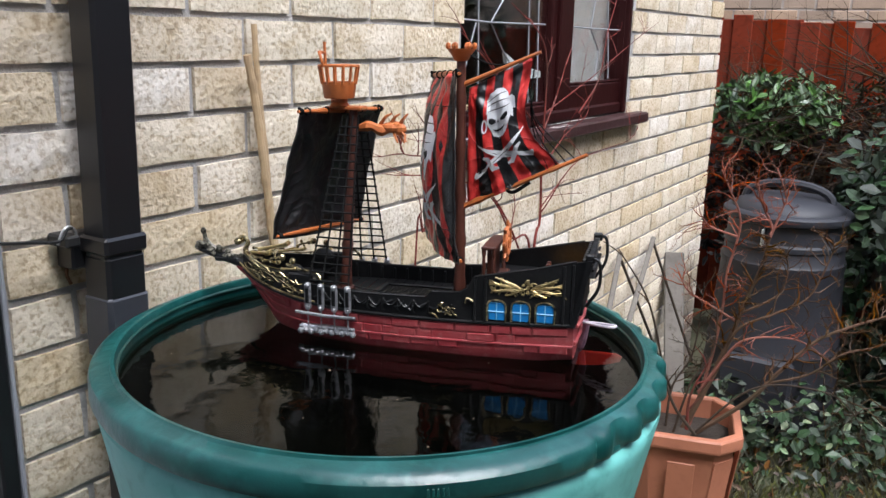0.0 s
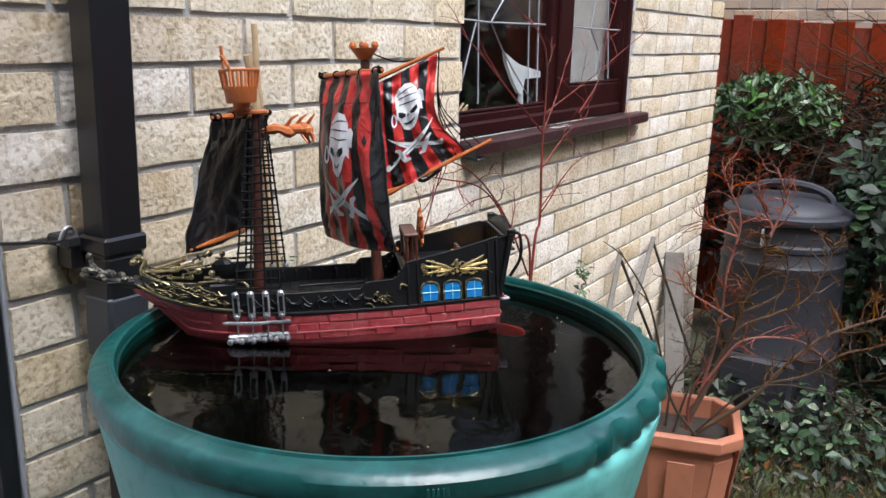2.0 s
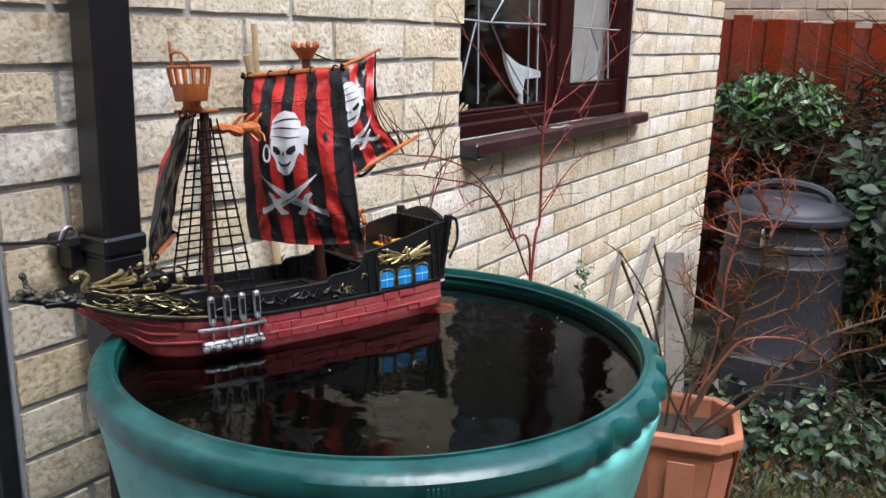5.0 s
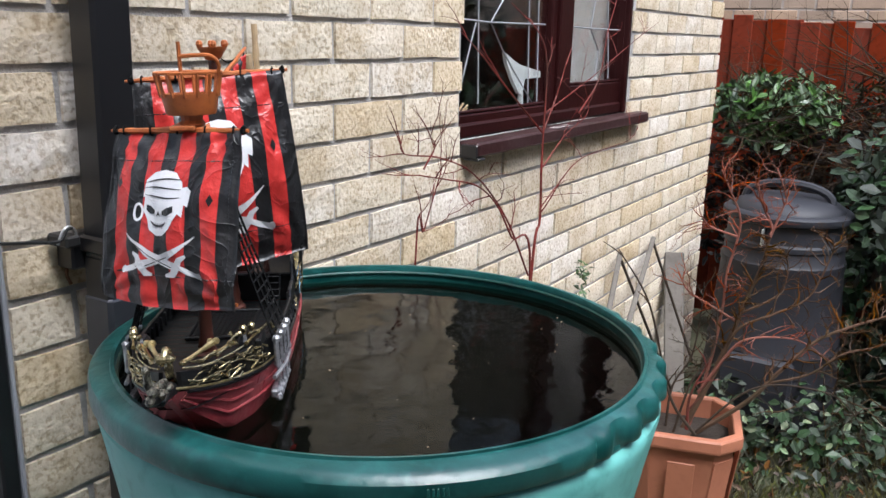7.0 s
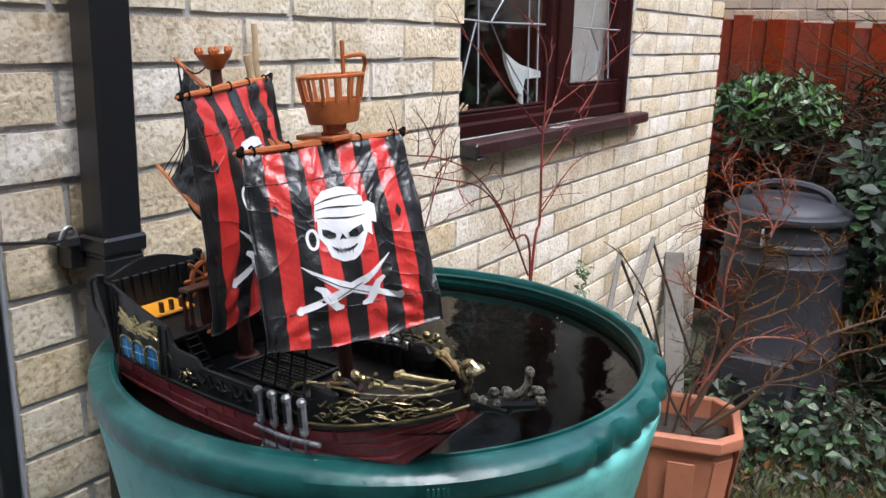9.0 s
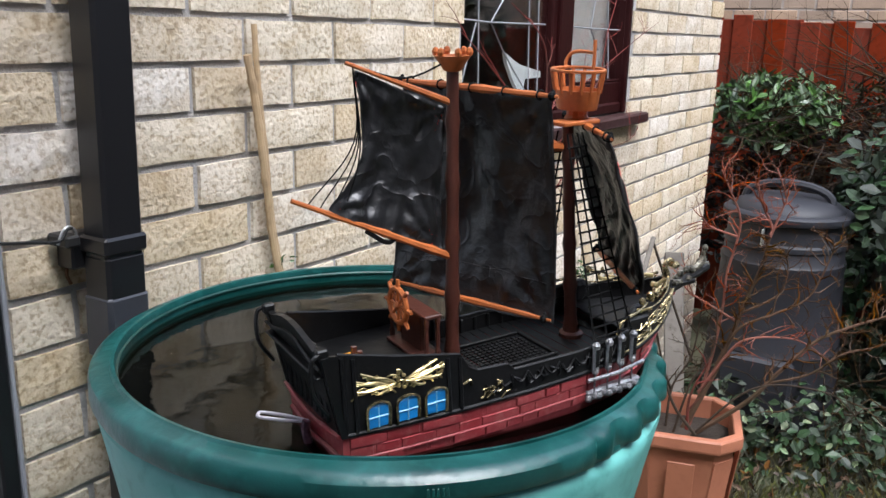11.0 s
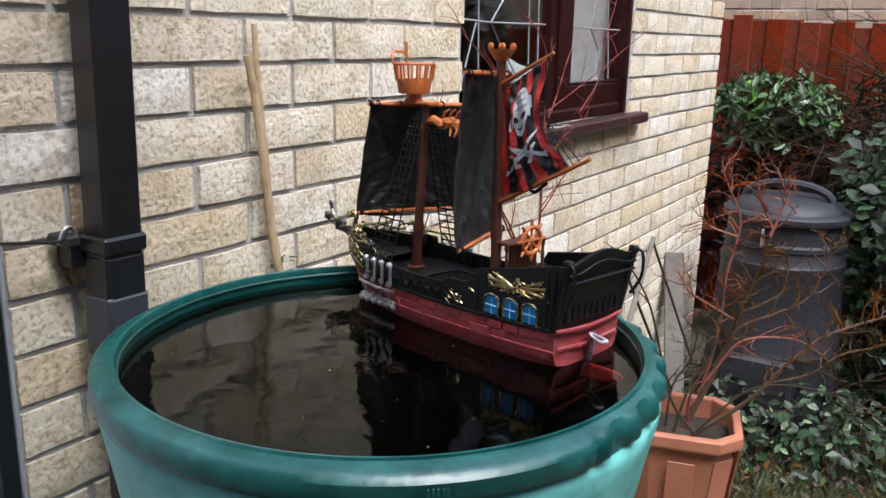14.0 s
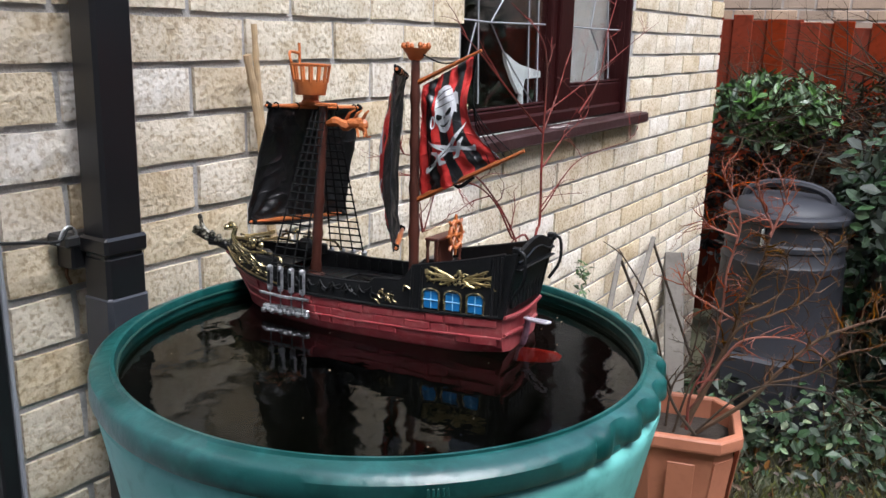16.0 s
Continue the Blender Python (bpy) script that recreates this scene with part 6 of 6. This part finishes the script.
spr = part("bowsprit", Geo().tube([(0.288, 0, 0.064), (0.312, 0, 0.070), (0.336, 0, 0.0765), (0.354, 0, 0.081)], [0.007, 0.006, 0.0055, 0.004], 9).box((0.296, -0.0065, 0.066), (0.330, 0.0065, 0.073), 0.002), BLACKP, ship, "dark bowsprit with carved figurehead")
rng = random.Random(3)
g = Geo()
for k in range(16):
    t = k / 15
    g.ball((0.296 + 0.058 * t, rng.uniform(-0.007, 0.007), 0.071 + 0.013 * t + rng.uniform(-0.003, 0.006)), (rng.uniform(0.003, 0.007), 0.004, rng.uniform(0.003, 0.005)), 7)
g.tube(curve_pts([(0.330, 0, 0.080), (0.343, 0, 0.090), (0.346, 0, 0.102)], 4), [0.004] * 6 + [0.003] * 3, 7).ball((0.347, 0, 0.105), (0.0042, 0.0034, 0.0046), 8)
tagged(part("figurehead", g, GLINTBLACK, spr, "dark plain figurehead with glints in its colour"), kind="stuff")


def motions():
    """The ship drifts and turns round in the butt: time, place, height, heading, heel and trim."""
    rows = [
        (0.00, 0.0721, -0.5091, 0.0056, 108.37, 1.16, 0.96),
        (0.50, 0.0636, -0.4886, 0.0048, 114.56, 1.66, 2.44),
        (1.00, 0.0432, -0.4340, 0.0037, 124.44, 2.12, 0.78),
        (1.50, 0.0237, -0.3923, 0.0024, 128.77, 6.18, 2.33),
        (2.00, 0.0492, -0.4017, 0.0037, 130.70, 2.55, 2.78),
        (2.50, 0.1061, -0.4558, 0.0043, 130.65, 1.02, 2.62),
        (3.00, 0.1001, -0.4520, 0.0037, 125.33, 1.62, 0.53),
        (3.50, 0.0867, -0.4202, 0.0033, 124.34, 3.79, 2.42),
        (4.00, 0.0788, -0.3791, 0.0026, 130.67, 1.89, 2.69),
        (4.20, 0.0704, -0.3676, 0.0025, 134.79, 4.31, 2.32),
        (4.72, 0.0416, -0.3403, 0.0022, 148.53, 4.31, 1.44),
        (5.25, 0.0047, -0.3169, 0.0021, 165.26, 4.14, 0.13),
        (5.78, -0.0347, -0.3005, 0.0021, 182.67, 3.84, -1.03),
        (6.30, -0.0707, -0.2935, 0.0021, 198.38, 3.42, -1.50),
        (6.50, -0.0742, -0.2867, 0.0023, 202.60, 4.07, -0.49),
        (7.00, -0.1130, -0.3138, 0.0022, 215.90, 2.46, -0.13),
        (7.50, -0.1361, -0.3103, 0.0008, 229.07, 2.33, 0.05),
        (8.00, -0.1730, -0.3588, -0.0016, 239.26, 0.87, -1.95),
        (8.50, -0.1947, -0.3947, -0.0014, 249.76, 0.04, -2.69),
        (9.00, -0.2080, -0.4350, -0.0008, 262.41, 2.86, -3.19),
        (9.20, -0.2121, -0.4535, 0.0001, 268.50, 2.42, -2.74),
        (9.72, -0.1904, -0.4967, -0.0024, 285.90, 2.76, -2.92),
        (10.25, -0.1559, -0.5454, -0.0046, 305.17, 2.47, -3.22),
        (10.78, -0.1224, -0.5975, -0.0010, 325.15, 1.87, -3.30),
        (11.30, -0.0960, -0.6421, 0.0078, 344.65, 1.26, -2.85),
        (11.50, -0.0782, -0.6498, 0.0077, 352.78, -0.03, -2.43),
        (12.00, -0.0254, -0.6536, 0.0082, 370.87, 0.29, -0.62),
        (12.50, 0.0302, -0.6378, 0.0074, 388.68, 1.62, -0.63),
        (13.00, 0.0763, -0.6102, 0.0071, 404.43, -0.05, 0.05),
        (13.50, 0.1082, -0.5667, 0.0061, 422.67, 0.37, -0.00),
        (14.00, 0.1271, -0.5286, 0.0058, 436.30, 0.68, 0.79),
        (14.50, 0.1311, -0.4933, 0.0050, 447.00, 1.09, 0.03),
        (15.00, 0.1254, -0.4643, 0.0045, 452.43, 6.51, 1.30),
        (15.50, 0.0972, -0.4458, 0.0042, 454.62, 6.23, -0.01),
        (16.00, 0.0718, -0.4391, 0.0044, 456.97, 3.33, 1.49),
    ]
    walk(ship, [(t, Matrix.Translation((x, y, WZ + z)) @ Matrix.Rotation(radians(h), 4, "Z") @ Matrix.Rotation(radians(pt), 4, "Y") @ Matrix.Rotation(radians(rl), 4, "X")) for t, x, y, z, h, rl, pt in rows])
    # the rudder is put over while the ship sails along the wall, and eased back in its turn
    swing = ((0.0, 0), (0.5, -25), (1.0, -48), (4.2, -48), (6.3, -48), (9.2, -40), (11.3, 0), (16.0, 0))
    walk(rud, [(t, Matrix.Translation(PIV) @ Matrix.Rotation(radians(a), 4, "Z")) for t, a in swing])


# ---- stone blocks of the house wall ----
def block_mesh(w, seed, h=0.065):
    """A rough-faced block: its front swells and is uneven."""
    rng = random.Random(seed)
    nx, nz = (5, 3) if w > 0.15 else (3, 3)
    vs, fs = [], []
    for j in range(nz):
        for i in range(nx):
            edge = i in (0, nx - 1) or j in (0, nz - 1)
            cx = (0.0008 if i == 0 else -0.0008 if i == nx - 1 else rng.uniform(-0.012, 0.012)) + rng.uniform(-0.0012, 0.0012)
            cz = (0.0006 if j == 0 else -0.0006 if j == nz - 1 else rng.uniform(-0.012, 0.012)) + rng.uniform(-0.0015, 0.0015)
            y = rng.uniform(-0.0003, 0.0005) if edge else rng.uniform(-0.0016, -0.0010)
            vs.append((w * i / (nx - 1) + cx, y, h * j / (nz - 1) + cz))
    for j in range(nz - 1):
        for i in range(nx - 1):
            fs.append((j * nx + i, j * nx + i + 1, (j + 1) * nx + i + 1, (j + 1) * nx + i))
    ring = [i for i in range(nx)] + [j * nx + nx - 1 for j in range(1, nz)] + [(nz - 1) * nx + i for i in range(nx - 2, -1, -1)] + [j * nx for j in range(nz - 2, 0, -1)]
    o = len(vs)
    for r in ring:
        x, y, z = vs[r]
        x = min(max(x, 0.0), w)
        vs.append((0.0 if x < 0.004 else w if x > w - 0.004 else x, 0.045, 0.0 if z < 0.005 else h if z > h - 0.005 else z))
    for k in range(len(ring)):
        k2 = (k + 1) % len(ring)
        fs.append((ring[k2], ring[k], o + k, o + k2))
    return Geo().add(vs, fs)


full = [block_mesh(0.215, 300 + i).mesh("brick", BRICK) for i in range(12)]
cut = {}
rest = Geo()
count = 0
for k in range(-9, 21):
    zb = Z0 - CH * (k + 1)
    for j in range(-3, 15):
        a = (j + (0.5 if k % 2 else 0.0)) * BL + 0.005
        b = a + 0.215
        spans = [(max(a, X0), min(b, X1))]
        if zb > WZ0 - 0.06 and zb < WZ1 - 0.02:
            spans = [(max(a, X0), min(b, WX0)), (max(a, WX1), min(b, X1))]
        for x0, x1 in spans:
            if x1 - x0 < 0.02 or zb < -0.03:
                continue
            near = -4 <= k <= 15 and count < 298 and (k < 9 or x0 > 0.9 or x0 < 0.0)
            w = round(x1 - x0, 3)
            dy = 0.0012 * math.sin(k * 3.7 + j * 2.9)
            if near:
                if abs(w - 0.215) < 0.002:
                    me = full[(k * 5 + j * 7) % 12]
                else:
                    me = cut.setdefault(w, block_mesh(w, 500 + len(cut)).mesh("brick", BRICK))
                ob = new("brick", me)
                ob.parent = wall
                ob.location = (x0, dy, zb)
                count += 1
            else:
                m = block_mesh(w, 900 + (k * 31 + j) % 17)
                rest.add([(x + x0, y + dy, z + zb) for x, y, z in m.v], m.f)
ob = part("brickwork", rest, BRICK, wall, "further blocks of the same wall")
tagged(ob, kind="stuff")

motions()
